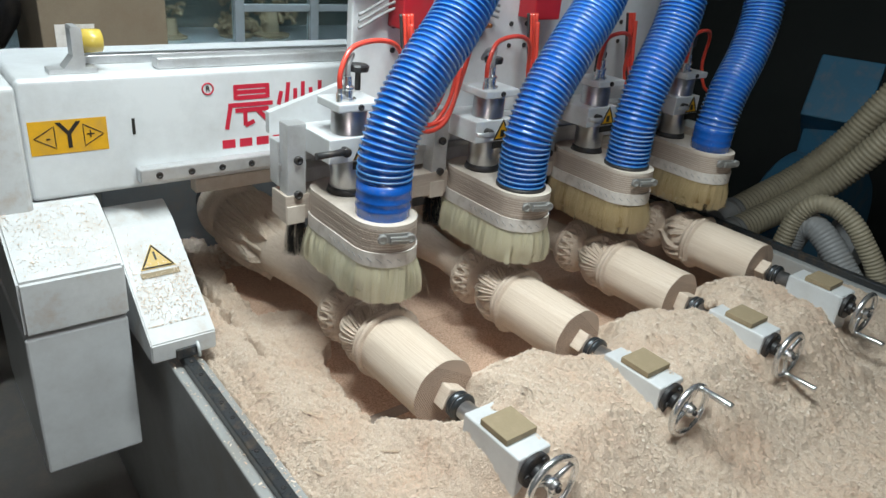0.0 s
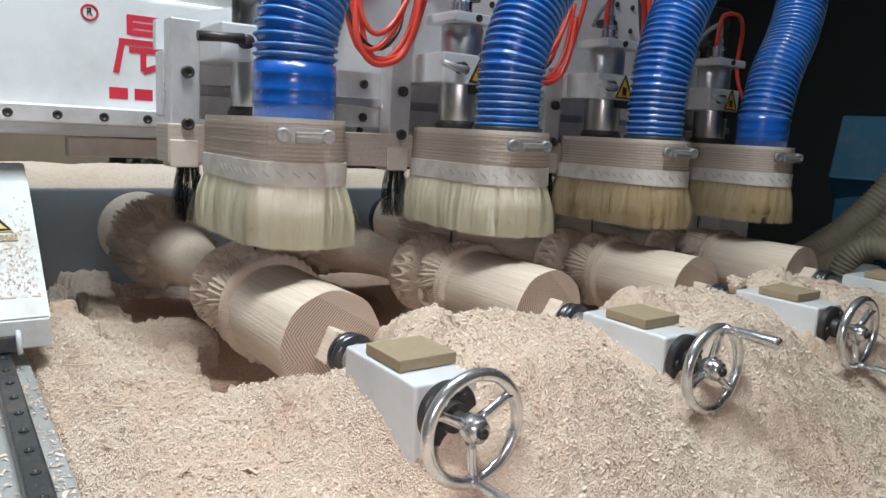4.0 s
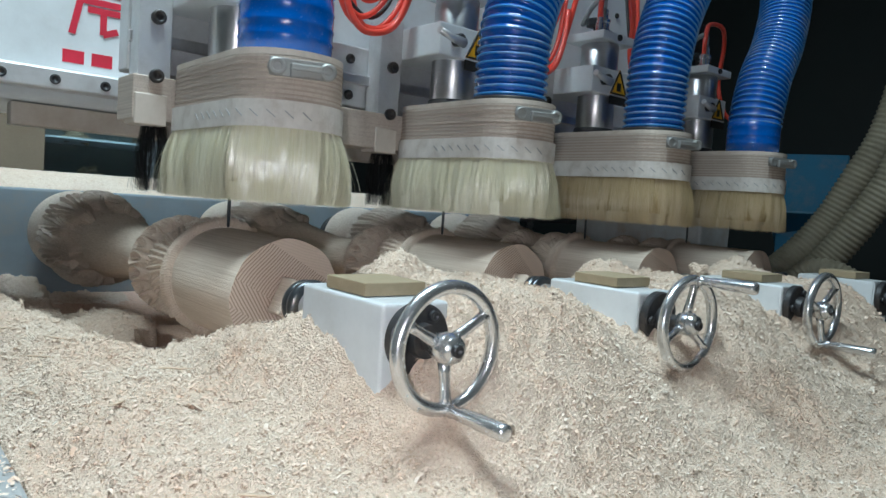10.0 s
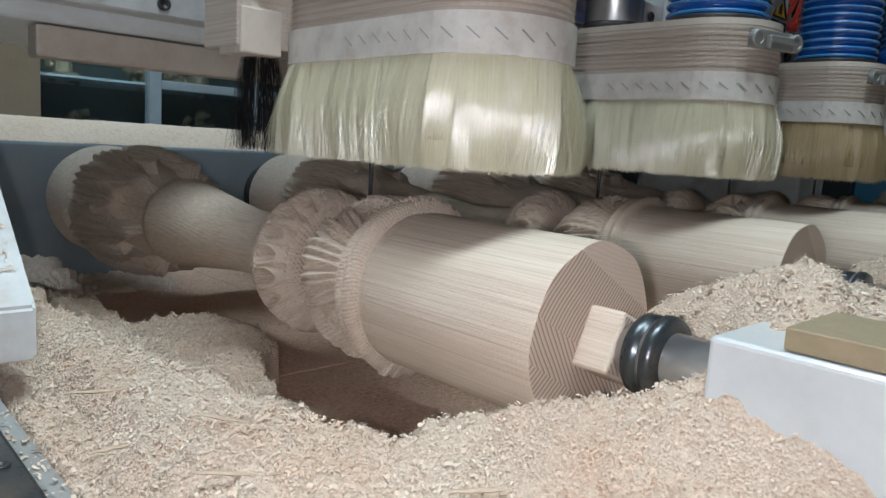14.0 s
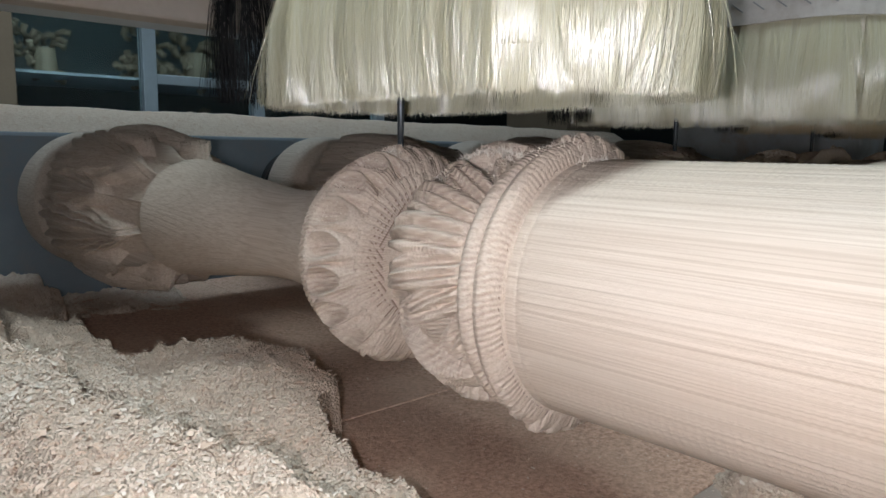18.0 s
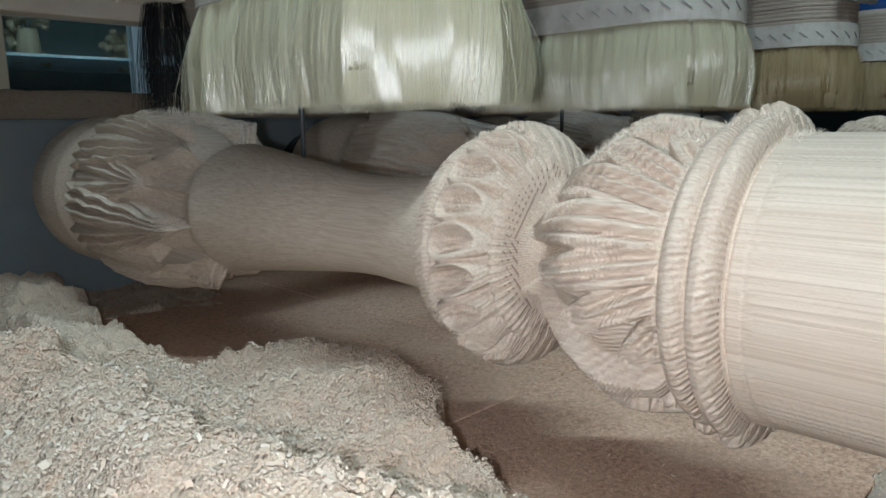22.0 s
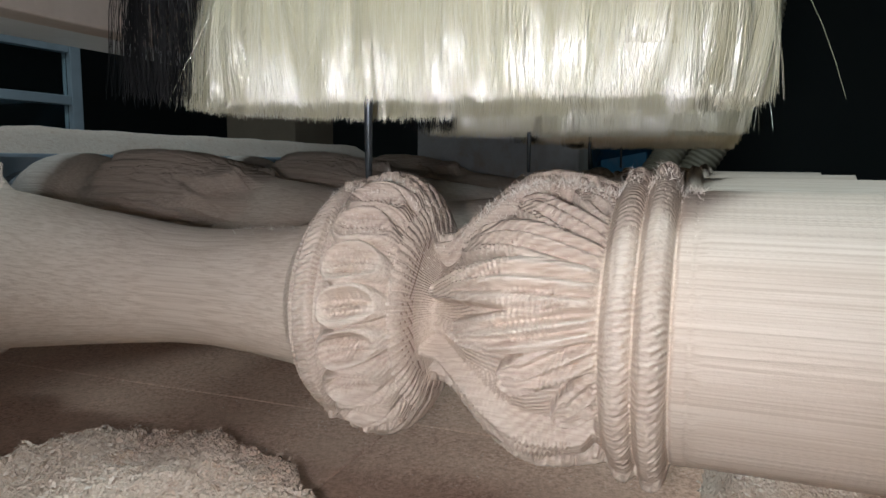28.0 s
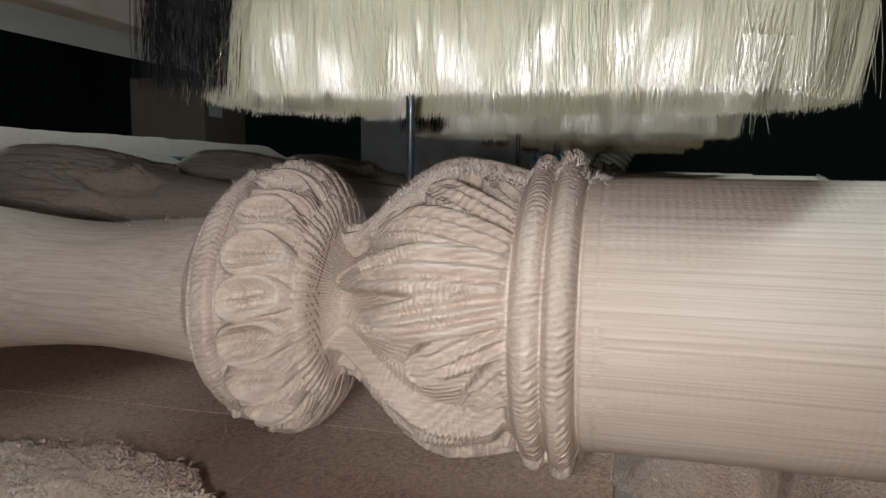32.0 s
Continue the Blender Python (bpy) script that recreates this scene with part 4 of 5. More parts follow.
beam = on_gantry("beam", boxy((-0.605, FY, 1.165), (1.70, FY + 0.36, 1.44), 0.012, 4), M_WHITE, "white enamelled cross beam")
low = on_gantry("lower_rail", boxy((-0.38, FY - 0.034, 1.186), (1.6, FY - 0.001, 1.222), 0.004), M_ALU, "ground steel linear rail")
for i in range(25):
    on_gantry("rail_bolt", bolt_head(-0.335 + i * 0.078, FY - 0.0335, 1.203, 0.0085, 0.003), M_BLACK, parent=low)
on_gantry("skirt", boxy((-0.235, FY + 0.01, 1.125), (1.6, FY + 0.05, 1.163), 0.003), M_PLYTOP, "dusty lower edge of the beam")
top = on_gantry("upper_rail", boxy((-0.30, FY + 0.03, 1.4405), (1.6, FY + 0.075, 1.468), 0.004), M_ALU, "ground steel upper rail")
on_gantry("rack", boxy((-0.45, FY + 0.12, 1.4405), (1.6, FY + 0.15, 1.462), 0.003), M_STEEL, "steel rack along the beam top")
# end stop on the beam
st = on_gantry("end_stop", add_prism(bmesh.new(), [(-0.530, 1.441), (-0.430, 1.441), (-0.430, 1.451), (-0.455, 1.453), (-0.455, 1.535), (-0.462, 1.541), (-0.475, 1.541), (-0.478, 1.535), (-0.478, 1.478), (-0.500, 1.451), (-0.530, 1.451)], FY + 0.03, FY + 0.075, 1), M_ALU, "grey end stop bracket")
bp = bmesh.new()
add_lathe(bp, [(0, 0.026), (0.040, 0.026), (0.043, 0.022)], (-0.4545, FY + 0.052, 1.507), "x", 26)
on_gantry("bumper", smooth_all(bp), M_ACRYL, "yellow round bumper", st)
st2 = on_gantry("end_stop", add_prism(bmesh.new(), [(1.66, 1.441), (1.56, 1.441), (1.56, 1.451), (1.585, 1.453), (1.585, 1.541), (1.608, 1.541), (1.608, 1.478), (1.63, 1.451), (1.66, 1.451)], FY + 0.03, FY + 0.075, 1), M_ALU, "grey end stop bracket")
bp = bmesh.new()
add_lathe(bp, [(0, 0.026), (-0.040, 0.026), (-0.043, 0.022)], (1.5845, FY + 0.052, 1.507), "x", 26)
on_gantry("bumper", smooth_all(bp), M_ACRYL, "yellow round bumper", st2)
# yellow axis label
LX = -0.028
lab = on_gantry("axis_label", boxy((-0.565 + LX, FY - 0.0012, 1.272), (-0.405 + LX, FY - 0.0002, 1.348), 0.0), M_YELLOW, "yellow axis label with arrows")
on_gantry("letter", stand_up(letters("Y", 0.086), pose(-0.485 + LX, FY - 0.0016, 1.310) @ FACE), M_INK, parent=lab)
for sx, sign in ((-0.532 + LX, -1), (-0.437 + LX, 1)):
    tri = bmesh.new()
    P = [(sx + sign * 0.024, FY - 0.0015, 1.310), (sx - sign * 0.018, FY - 0.0015, 1.335), (sx - sign * 0.018, FY - 0.0015, 1.285)]
    add_sweep(tri, [Vector(P[i]).lerp(Vector(P[(i + 1) % 3]), f / 6) for i in range(3) for f in range(6)], 0.0011, 6, closed=True)
    on_gantry("arrow", tri, M_INK, parent=lab)
    on_gantry("sign", stand_up(letters("+" if sign > 0 else "-", 0.034), pose(sx - sign * 0.004, FY - 0.0016, 1.310) @ FACE), M_INK, parent=lab)
on_gantry("scuff", boxy((-0.378, FY - 0.0012, 1.300), (-0.371, FY - 0.0002, 1.338)), M_INK, "dark paint scuff")
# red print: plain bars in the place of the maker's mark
ring = bmesh.new()
add_sweep(ring, [(-0.194 + 0.0135 * math.sin(a), FY - 0.0008, 1.395 + 0.0135 * math.cos(a)) for a in (2 * math.pi * i / 36 for i in range(36))], 0.0020, 6, closed=True)
mark = on_gantry("printed_mark", ring, M_REDPRINT, "red printed mark on the beam")

on_gantry("printed_letter", stand_up(letters("R", 0.019), pose(-0.194, FY - 0.0012, 1.395) @ FACE), M_INK, parent=mark)


def bar(x0, z0, x1, z1, w, proud=0.0):
    a, b = Vector((x0, FY - 0.0009 - proud, z0)), Vector((x1, FY - 0.0009 - proud, z1))
    d = (b - a).normalized()
    s = Vector((-d.z, 0, d.x)) * w / 2
    bm = bmesh.new()
    f = [bm.verts.new(v) for v in (a - s, b - s, b + s, a + s)]
    bm.faces.new(f)
    g = bmesh.ops.extrude_face_region(bm, geom=bm.faces[:])
    bmesh.ops.translate(bm, vec=(0, 0.0008, 0), verts=[v for v in g["geom"] if isinstance(v, bmesh.types.BMVert)])
    bmesh.ops.recalc_face_normals(bm, faces=bm.faces)
    return bm


for i, (x0, z0, x1, z1) in enumerate(((-0.112, 1.398, -0.018, 1.398), (-0.106, 1.384, -0.024, 1.384), (-0.106, 1.370, -0.024, 1.370), (-0.108, 1.402, -0.108, 1.366), (-0.022, 1.402, -0.022, 1.366), (-0.128, 1.352, -0.008, 1.352), (-0.110, 1.338, -0.020, 1.338), (-0.122, 1.352, -0.134, 1.292), (-0.084, 1.336, -0.084, 1.298), (-0.084, 1.298, -0.060, 1.308), (-0.050, 1.336, -0.010, 1.294), (0.016, 1.380, 0.008, 1.345), (0.036, 1.402, 0.026, 1.296), (0.056, 1.385, 0.056, 1.345), (0.078, 1.402, 0.078, 1.296), (0.100, 1.385, 0.106, 1.345), (0.128, 1.402, 0.128, 1.296))):
    on_gantry("printed_bar", bar(x0 - 0.016, z0 - 0.003, x1 - 0.016, z1 - 0.003, 0.011, 0.00012 * i), M_REDPRINT, parent=mark)
for i in range(4):
    on_gantry("printed_bar", bar(-0.163 + i * 0.046, 1.250, -0.129 + i * 0.046, 1.250, 0.022), M_REDPRINT, parent=mark)

# side housing and the guard over the guide rail
on_gantry("side_plate", boxy((-0.72, FY - 0.02, 1.10), (-0.607, FY + 0.46, 1.43), 0.01, 3), M_GREYW, "grey side plate of the gantry")
up = bmesh.new()
add_prism(up, [(0.16, 0.934), (0.16, 1.062), (0.34, 1.162), (0.66, 1.162), (0.66, 0.934)], -0.685, -0.472, 0)
bmesh.ops.bevel(up, geom=up.edges[:], offset=0.006, segments=2, affect="EDGES")
on_gantry("upper_cover", up, M_GREYW, "white sheet-metal cover strewn with chips")
lowc = on_gantry("lower_cover", boxy((-0.688, 0.165, 0.555), (-0.475, 0.66, 0.926), 0.006), M_WHITE, "white sheet-metal side cover")
for z in (0.70, 0.88):
    on_gantry("cover_screw", bolt_head(-0.4745, 0.20, z, 0.006, 0.004, "x", 1), M_BLACK, parent=lowc)
gd = bmesh.new()
add_prism(gd, [(0.075, 0.838), (0.075, 0.886), (0.081, 0.891), (0.330, 1.080), (0.40, 1.110), (0.40, 0.838)], -0.456, -0.306, 0)
bmesh.ops.bevel(gd, geom=gd.edges[:], offset=0.003, segments=2, affect="EDGES")
guard = on_gantry("rail_guard", gd, M_GREYW, "white sloping rail guard covered with chips")
slope = math.degrees(math.atan2(0.170, 0.224))
SL = pose(-0.381, 0.106, 0.912, slope, 0, 0)
tri = bmesh.new()
v = [tri.verts.new(p) for p in ((-0.042, 0.150, 0.0006), (0.042, 0.150, 0.0006), (0.0, 0.218, 0.0006))]
tri.faces.new(v)
w = on_gantry("warning_sticker", stand_up(tri, SL), M_YELLOWDUST, "yellow warning triangle, dusty", guard)
rim = bmesh.new()
P = [Vector((-0.036, 0.154, 0.0012)), Vector((0.036, 0.154, 0.0012)), Vector((0.0, 0.212, 0.0012))]
add_sweep(rim, [P[i].lerp(P[(i + 1) % 3], f / 6) for i in range(3) for f in range(6)], 0.0022, 6, closed=True)
on_gantry("warning_rim", stand_up(rim, SL), M_INK, parent=guard)
on_gantry("warning_bar", stand_up(boxy((-0.0025, 0.172, 0.001), (0.0025, 0.195, 0.002)), SL), M_INK, parent=guard)
on_gantry("sticker_strip", stand_up(boxy((-0.045, 0.128, 0.0004), (0.045, 0.142, 0.0012)), SL), M_PAD, "dusty caption strip", guard)
hk = bmesh.new()
add_sweep(hk, spline([(-0.352, 0.076, 0.866), (-0.352, 0.065, 0.862), (-0.352, 0.061, 0.848), (-0.350, 0.065, 0.832)], 0.004), 0.0042, 10)
on_gantry("wiper_tag", hk, M_WHITE, "white plastic grease nipple", guard)
on_gantry("bearing_block", boxy((-0.402, 0.068, 0.8365), (-0.348, 0.40, 0.862), 0.003), M_RAIL, "dark linear bearing block")
rl = bmesh.new()
add_box(rl, (1.60, 0.16, 0.86), (1.78, 0.66, 1.16), 0.01)
on_gantry("right_housing", rl, M_GREYW)
rg = random.Random(5)
crumbs = bmesh.new()
for i in range(900):
    u, q = rg.uniform(-0.066, 0.066), min(0.27, max(0.005, rg.gauss(0.09, 0.06)))
    s = rg.uniform(0.0006, 0.0022)
    m = SL @ Matrix.Translation((u, q, 0.001)) @ pose(0, 0, 0, rg.uniform(-25, 25), rg.uniform(-25, 25), rg.uniform(0, 360)) @ Matrix.Diagonal((s * 1.8, s, s * 0.25, 1))
    bmesh.ops.create_cube(crumbs, size=1, matrix=m)
for i in range(650):
    s = rg.uniform(0.0006, 0.0022)
    f = rg.random()
    m = Matrix.Translation((rg.uniform(-0.675, -0.480), 0.17 + 0.16 * f, 1.0685 + 0.0905 * f)) @ pose(0, 0, 0, 25, 0, rg.uniform(0, 360)) @ Matrix.Diagonal((s * 1.8, s, s * 0.25, 1))
    bmesh.ops.create_cube(crumbs, size=1, matrix=m)
on_gantry("chip_litter", crumbs, M_FLAKE, "chips lying on the covers")["kind"] = "stuff"

# ---- the carriage that lifts the milling heads ----
CARR = empty("head_carriage", pose(0, 0, 0), "white machined carriage plate with steel bars, cables and red tubes", "carriage")


def on_carr(name, bm, material, label="", parent=None):
    return part(name, bm, material, parent or CARR, label)


cy = 0.105
plate = on_carr("cross_plate", boxy((-0.125, cy, 0.225), (1.50, cy + 0.045, 0.335), 0.003), M_ALU, "grey aluminium cross plate")
on_carr("steel_bar", boxy((-0.125, cy - 0.012, 0.265), (1.50, cy - 0.001, 0.283), 0.002), M_STEEL, "bright steel bar")
on_carr("wooden_rail", boxy((-0.128, cy - 0.045, 0.150), (1.50, cy + 0.03, 0.215), 0.002), M_PLY, "pale plywood rail under the plate")
back = on_carr("back_plate", boxy((0.10, cy + 0.06, 0.30), (1.42, cy + 0.085, 1.05), 0.004), M_WHITE, "tall white lifting plate")
sl = bmesh.new()
add_prism(sl, [(-0.122, 0.340), (0.10, 0.340), (0.10, 0.455), (-0.122, 0.390)], cy + 0.05, cy + 0.07, 1)
on_carr("end_gusset", sl, M_WHITE, "white sloping end plate")
for x in (0.06, 0.17, 0.26, 0.50, 0.58, 0.68, 0.92, 1.0, 1.1):
    for z in (0.245, 0.31):
        on_carr("plate_bolt", bolt_head(x, cy - 0.0005, z, 0.009, 0.004), M_BLACK, parent=plate)
for x in (0.22, 0.26, 0.62, 0.68, 1.04, 1.10):
    for z in (0.52, 0.58):
        on_carr("plate_bolt", bolt_head(x, cy + 0.0595, z, 0.007, 0.004), M_BLACK, parent=back)
for k, (x, z, w, hgt) in enumerate(((0.20, 0.58, 0.09, 0.16), (0.64, 0.60, 0.10, 0.22), (0.07, 0.72, 0.10, 0.09))):
    on_carr("valve_block", boxy((x, cy - 0.01, z), (x + w, cy + 0.058, z + hgt), 0.004), M_RED, "red enamelled valve block")
for i in range(8):
    cl = bmesh.new()
    add_lathe(cl, [(0, 0.006), (-0.03, 0.006), (-0.032, 0.004)], (0.42 + i * 0.014, cy + 0.059, 0.58), "y", 12)
    on_carr("copper_fitting", smooth_all(cl), paint("copper", (0.5, 0.22, 0.10), 0.35, 0.9) if i == 0 else bpy.data.materials["copper"])
for i, z in enumerate((0.63, 0.645, 0.66)):
    cb = add_sweep(bmesh.new(), spline([(0.10, cy + 0.03, z - 0.05), (0.22, cy + 0.03, z), (0.40, cy + 0.04, z + 0.01), (0.55, cy + 0.03, z - 0.03)], 0.01), 0.004, 8)
    on_carr("cable", cb, M_GREYHOSE)
on_carr("stepper_motor", boxy((1.36, cy + 0.0, 0.50), (1.46, cy + 0.055, 0.62), 0.004), M_BLACK, "dark green motor housing")

# ---- the milling heads ----


def stadium(y0, y1, r, n=20):
    """An outline round two ends, along y."""
    pts = []
    for i in range(n + 1):
        a = math.pi * i / n
        pts.append((r * math.cos(a), y1 - r + r * math.sin(a)))
    for i in range(n + 1):
        a = math.pi + math.pi * i / n
        pts.append((r * math.cos(a), y0 + r + r * math.sin(a)))
    return pts


def ring_wall(outer, inner, z0, z1):
    bm = bmesh.new()
    n = len(outer)
    loops = [[bm.verts.new((x, y, z)) for x, y in o] for o, z in ((outer, z0), (outer, z1), (inner, z1), (inner, z0))]
    for a, b in ((0, 1), (1, 2), (2, 3), (3, 0)):
        for i in range(n):
            bm.faces.new((loops[a][i], loops[a][(i + 1) % n], loops[b][(i + 1) % n], loops[b][i]))
    bmesh.ops.recalc_face_normals(bm, faces=bm.faces)
    return bm


def bristles(parent, count, material, label, y0, y1, r, z0, z1, flare, seed, tuft=46):
    """A skirt of thin bristles round a stadium outline."""
    rng = np.random.RandomState(seed)
    out = np.array(stadium(y0, y1, r, 40))
    seg = np.linalg.norm(np.roll(out, -1, 0) - out, axis=1)
    cum = np.concatenate([[0], np.cumsum(seg)])
    L = cum[-1]
    s = rng.rand(count)
    s = (np.floor(s * tuft) + 0.5 + np.clip(rng.normal(0, 0.45, count), -1.0, 1.0)) / tuft % 1.0
    s *= L
    i = np.clip(np.searchsorted(cum, s) - 1, 0, len(out) - 1)
    f = ((s - cum[i]) / seg[i])[:, None]
    p = out[i] * (1 - f) + np.roll(out, -1, 0)[i] * f
    cen = np.stack([np.zeros(count), np.clip(p[:, 1], y0 + r, y1 - r)], -1)
    nrm = (p - cen) / np.linalg.norm(p - cen, axis=1)[:, None]
    depth = rng.uniform(-0.009, 0.0, count)[:, None]
    p = p + nrm * depth
    tan = np.stack([-nrm[:, 1], nrm[:, 0]], -1)
    tl = rng.normal(0, 0.035, tuft + 2)[np.floor(s / L * tuft).astype(int)]
    lean = rng.normal(0, 0.035, count) + tl
    wave = 0.025 * np.sin(s / L * 2 * math.pi * 7 + seed)
    ahead = np.clip(-0.6 * nrm[:, 0] - 0.8 * nrm[:, 1], 0, 1)
    fl = flare * rng.uniform(0.4, 1.15, count) * (1 - 0.85 * ahead) - 0.004 * ahead
    stray = (rng.rand(count) < 0.015) & (count > 1000)
    lean = np.where(stray, rng.normal(0, 0.22, count), lean)
    fl = np.where(stray, fl + rng.normal(0, 0.012, count), fl)
    ln = (z1 - z0) * np.clip(rng.normal(1.0, 0.022, count), 0.85, 1.07)
    w = 0.00018
    sub_tuft = np.floor(s / L * tuft * 3).astype(int)
    twist = rng.normal(0, 0.3, tuft * 3 + 4)[sub_tuft] + rng.normal(0, 0.2, count)
    bulge = np.clip(rng.normal(0.0055, 0.0025, tuft * 3 + 4), 0.0, 0.012)[sub_tuft]
    fl = fl * rng.uniform(0.55, 1.4, tuft * 3 + 4)[sub_tuft] + rng.normal(0, 0.003, tuft * 3 + 4)[sub_tuft]
    side = tan * np.cos(twist)[:, None] + nrm * np.sin(twist)[:, None]
    out_ = -tan * np.sin(twist)[:, None] + nrm * np.cos(twist)[:, None]
    rows = []
    for q, ww in ((0.0, 1.0), (0.2, 1.0), (0.4, 1.0), (0.6, 1.0), (0.8, 1.0), (1.0, 0.6)):
        c = p + nrm * ((fl * q + bulge * math.sin(math.pi * q)))[:, None] + tan * ((lean + wave) * ln * q)[:, None]
        z = z1 - ln * q
        for s_, o_ in ((-1, 0), (0, 1.15), (1, 0)):
            rows.append(np.concatenate([c + side * (s_ * w * ww) + out_ * (o_ * w * ww), z[:, None]], 1))
    verts = np.stack(rows, 1).reshape(-1, 3)
    k = np.arange(count)[:, None] * 18
    faces = np.concatenate([k + 3 * r + q for r in range(5) for q in ([0, 1, 4, 3], [1, 2, 5, 4])], 0)
    ob = from_arrays("bristles", verts.tolist(), faces.tolist(), material, parent, label)
    ob["kind"] = "stuff"
    return ob


HOSE = [[(0, -0.155, 0.232), (0, -0.155, 0.31), (0.004, -0.155, 0.37), (0.035, -0.150, 0.45), (0.10, -0.140, 0.54), (0.19, -0.125, 0.64), (0.28, -0.10, 0.78), (0.33, -0.08, 0.98), (0.35, -0.06, 1.2)],
        [(0.000, -0.155, 0.232), (0.000, -0.155, 0.31), (0.006, -0.155, 0.37), (0.045, -0.150, 0.46), (0.128, -0.140, 0.57), (0.225, -0.125, 0.68), (0.300, -0.10, 0.82), (0.330, -0.08, 0.98), (0.345, -0.06, 1.2)],
        [(0.000, -0.155, 0.232), (0.000, -0.155, 0.31), (0.005, -0.155, 0.38), (0.039, -0.150, 0.48), (0.111, -0.140, 0.60), (0.156, -0.125, 0.72), (0.169, -0.10, 0.86), (0.156, -0.08, 1.0), (0.143, -0.06, 1.2)],
        [(0.000, -0.155, 0.232), (0.000, -0.155, 0.29), (0.007, -0.155, 0.34), (0.040, -0.150, 0.42), (0.109, -0.140, 0.52), (0.161, -0.125, 0.64), (0.178, -0.10, 0.78), (0.172, -0.08, 0.95), (0.161, -0.06, 1.2)]]


def milling_head(k):
    """A spindle with its brush hood; its own origin is the cutter's tip."""
    old = k >= 2
    h = empty("milling_head", pose(k * D, 0, ZC), ("steel spindle head with a yellowed bristle hood and blue hose" if old else "steel spindle head with a pale bristle hood and blue suction hose"), "milling head", "milling heads of the gantry")

    def add(name, bm, material, label="", parent=None):
        return part(name, bm, material, parent or h, label)

    Y0, Y1, R = -0.235, 0.100, 0.074
    out, inn = stadium(Y0, Y1, R), stadium(Y0 + 0.014, Y1 - 0.014, R - 0.014)
    hood = add("hood", ring_wall(out, inn, 0.168, 0.2245), M_PLY, "layered plywood hood")
    for i in range(9):
        z = 0.1708 + i * 0.0060
        e = (0.0006, 0.0009, 0.0004)[i % 3]
        g = ring_wall(stadium(Y0 - e, Y1 + e, R + e), stadium(Y0 + 0.003, Y1 - 0.003, R - 0.003), z, z + (0.0030, 0.0022, 0.0026)[i % 3])
        add("ply_layer", g, M_PLYDARK, parent=hood)
    lid = bmesh.new()
    add_prism(lid, [(a, b) for a, b in out], 0.2250, 0.2325, 2)
    add("hood_lid", lid, M_PLYTOP, "sanded plywood lid")
    add("band", ring_wall(stadium(Y0 - 0.004, Y1 + 0.004, R + 0.004), stadium(Y0 + 0.010, Y1 - 0.010, R - 0.010), 0.137, 0.170), M_TAPE, "white glued cloth band")
    for i in range(11):
        u = -0.06 - i * 0.021
        a = max(0.0, (Y0 + R - u) / R)
        px, py = -(R + 0.0042) * math.cos(a), (u if a == 0 else Y0 + R - (R + 0.0042) * math.sin(a))
        add("staple", stand_up(boxy((-0.0006, -0.007, -0.0006), (0.0006, 0.007, 0.0006)), pose(px, py, 0.153, 0, 0, math.degrees(a)) @ pose(0, 0, 0, 38, 0, 0)), M_GREYHOSE)
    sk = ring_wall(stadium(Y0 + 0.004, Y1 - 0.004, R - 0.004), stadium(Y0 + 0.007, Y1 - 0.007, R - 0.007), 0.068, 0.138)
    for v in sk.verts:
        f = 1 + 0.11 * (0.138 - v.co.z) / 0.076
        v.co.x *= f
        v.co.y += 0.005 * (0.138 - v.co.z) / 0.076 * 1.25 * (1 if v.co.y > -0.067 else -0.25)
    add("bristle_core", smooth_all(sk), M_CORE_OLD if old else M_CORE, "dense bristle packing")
    bristles(h, 30000 if k == 0 else 16000 if k == 1 else 7000, M_BRISTLE_OLD if old else M_BRISTLE, "", Y0 - 0.001, Y1 + 0.001, R + 0.001, 0.047, 0.140, 0.0165, 20 + k, 46 if not old else 60)
    bristles(h, 420, M_BLKBRISTLE, "black bristle tuft at the back", 0.084, 0.114, 0.0130, 0.048, 0.165, 0.014, 60 + k, 12).location = (-0.088, -0.012, 0)
    # toggle clamp on the hood's front corner
    cx, cyy = -R * 0.30, Y0 + R - R * 0.954
    tg = bmesh.new()
    add_box(tg, (-0.034, -0.004, -0.011), (0.036, -0.001, 0.011), 0.001)
    add_box(tg, (-0.010, -0.013, -0.012), (0.028, -0.005, 0.005), 0.002)
    add_box(tg, (-0.010, -0.015, -0.004), (0.036, -0.0135, -0.001), 0.0005)
    tg = stand_up(tg, pose(cx, cyy - 0.003, 0.209, 0, 0, -18))
    clamp = add("toggle_clamp", tg, M_ZINC, "zinc toggle clamp")
    for s in (-0.026, 0.036):
        b = bmesh.new()
        add_lathe(b, [(0, 0.0108), (-0.006, 0.0108), (-0.0075, 0.009), (-0.0075, 0.006), (-0.0065, 0.0055)], (s, -0.004, -0.001), "y", 22)
        add("clamp_disc", stand_up(b, pose(cx, cyy - 0.003, 0.209, 0, 0, -18)), M_ZINC, parent=clamp)
    # hose
    hose = add("suction_hose", ribbed(HOSE[k][1 if k in (0, 3) else 0:], 0.0600, 0.0125, 0.0042), M_BLUEHOSE, "ribbed blue suction hose")
    rb = bmesh.new()
    line = spline(HOSE[k][1 if k in (0, 3) else 0:], 0.0125)
    for i in range(1, len(line) - 1):
        d = (line[i + 1] - line[i - 1]).normalized()
        u = d.orthogonal().normalized()
        w = d.cross(u)
        add_sweep(rb, [line[i] + 0.0605 * (math.cos(a) * u + math.sin(a) * w) for a in (2 * math.pi * q / 28 for q in range(28))], 0.0021, 6, closed=True)
    add("hose_ribs", rb, M_HOSERIB, "dusty raised hose ribs, coloured paler for their highlights", hose)
    cuff = bmesh.new()
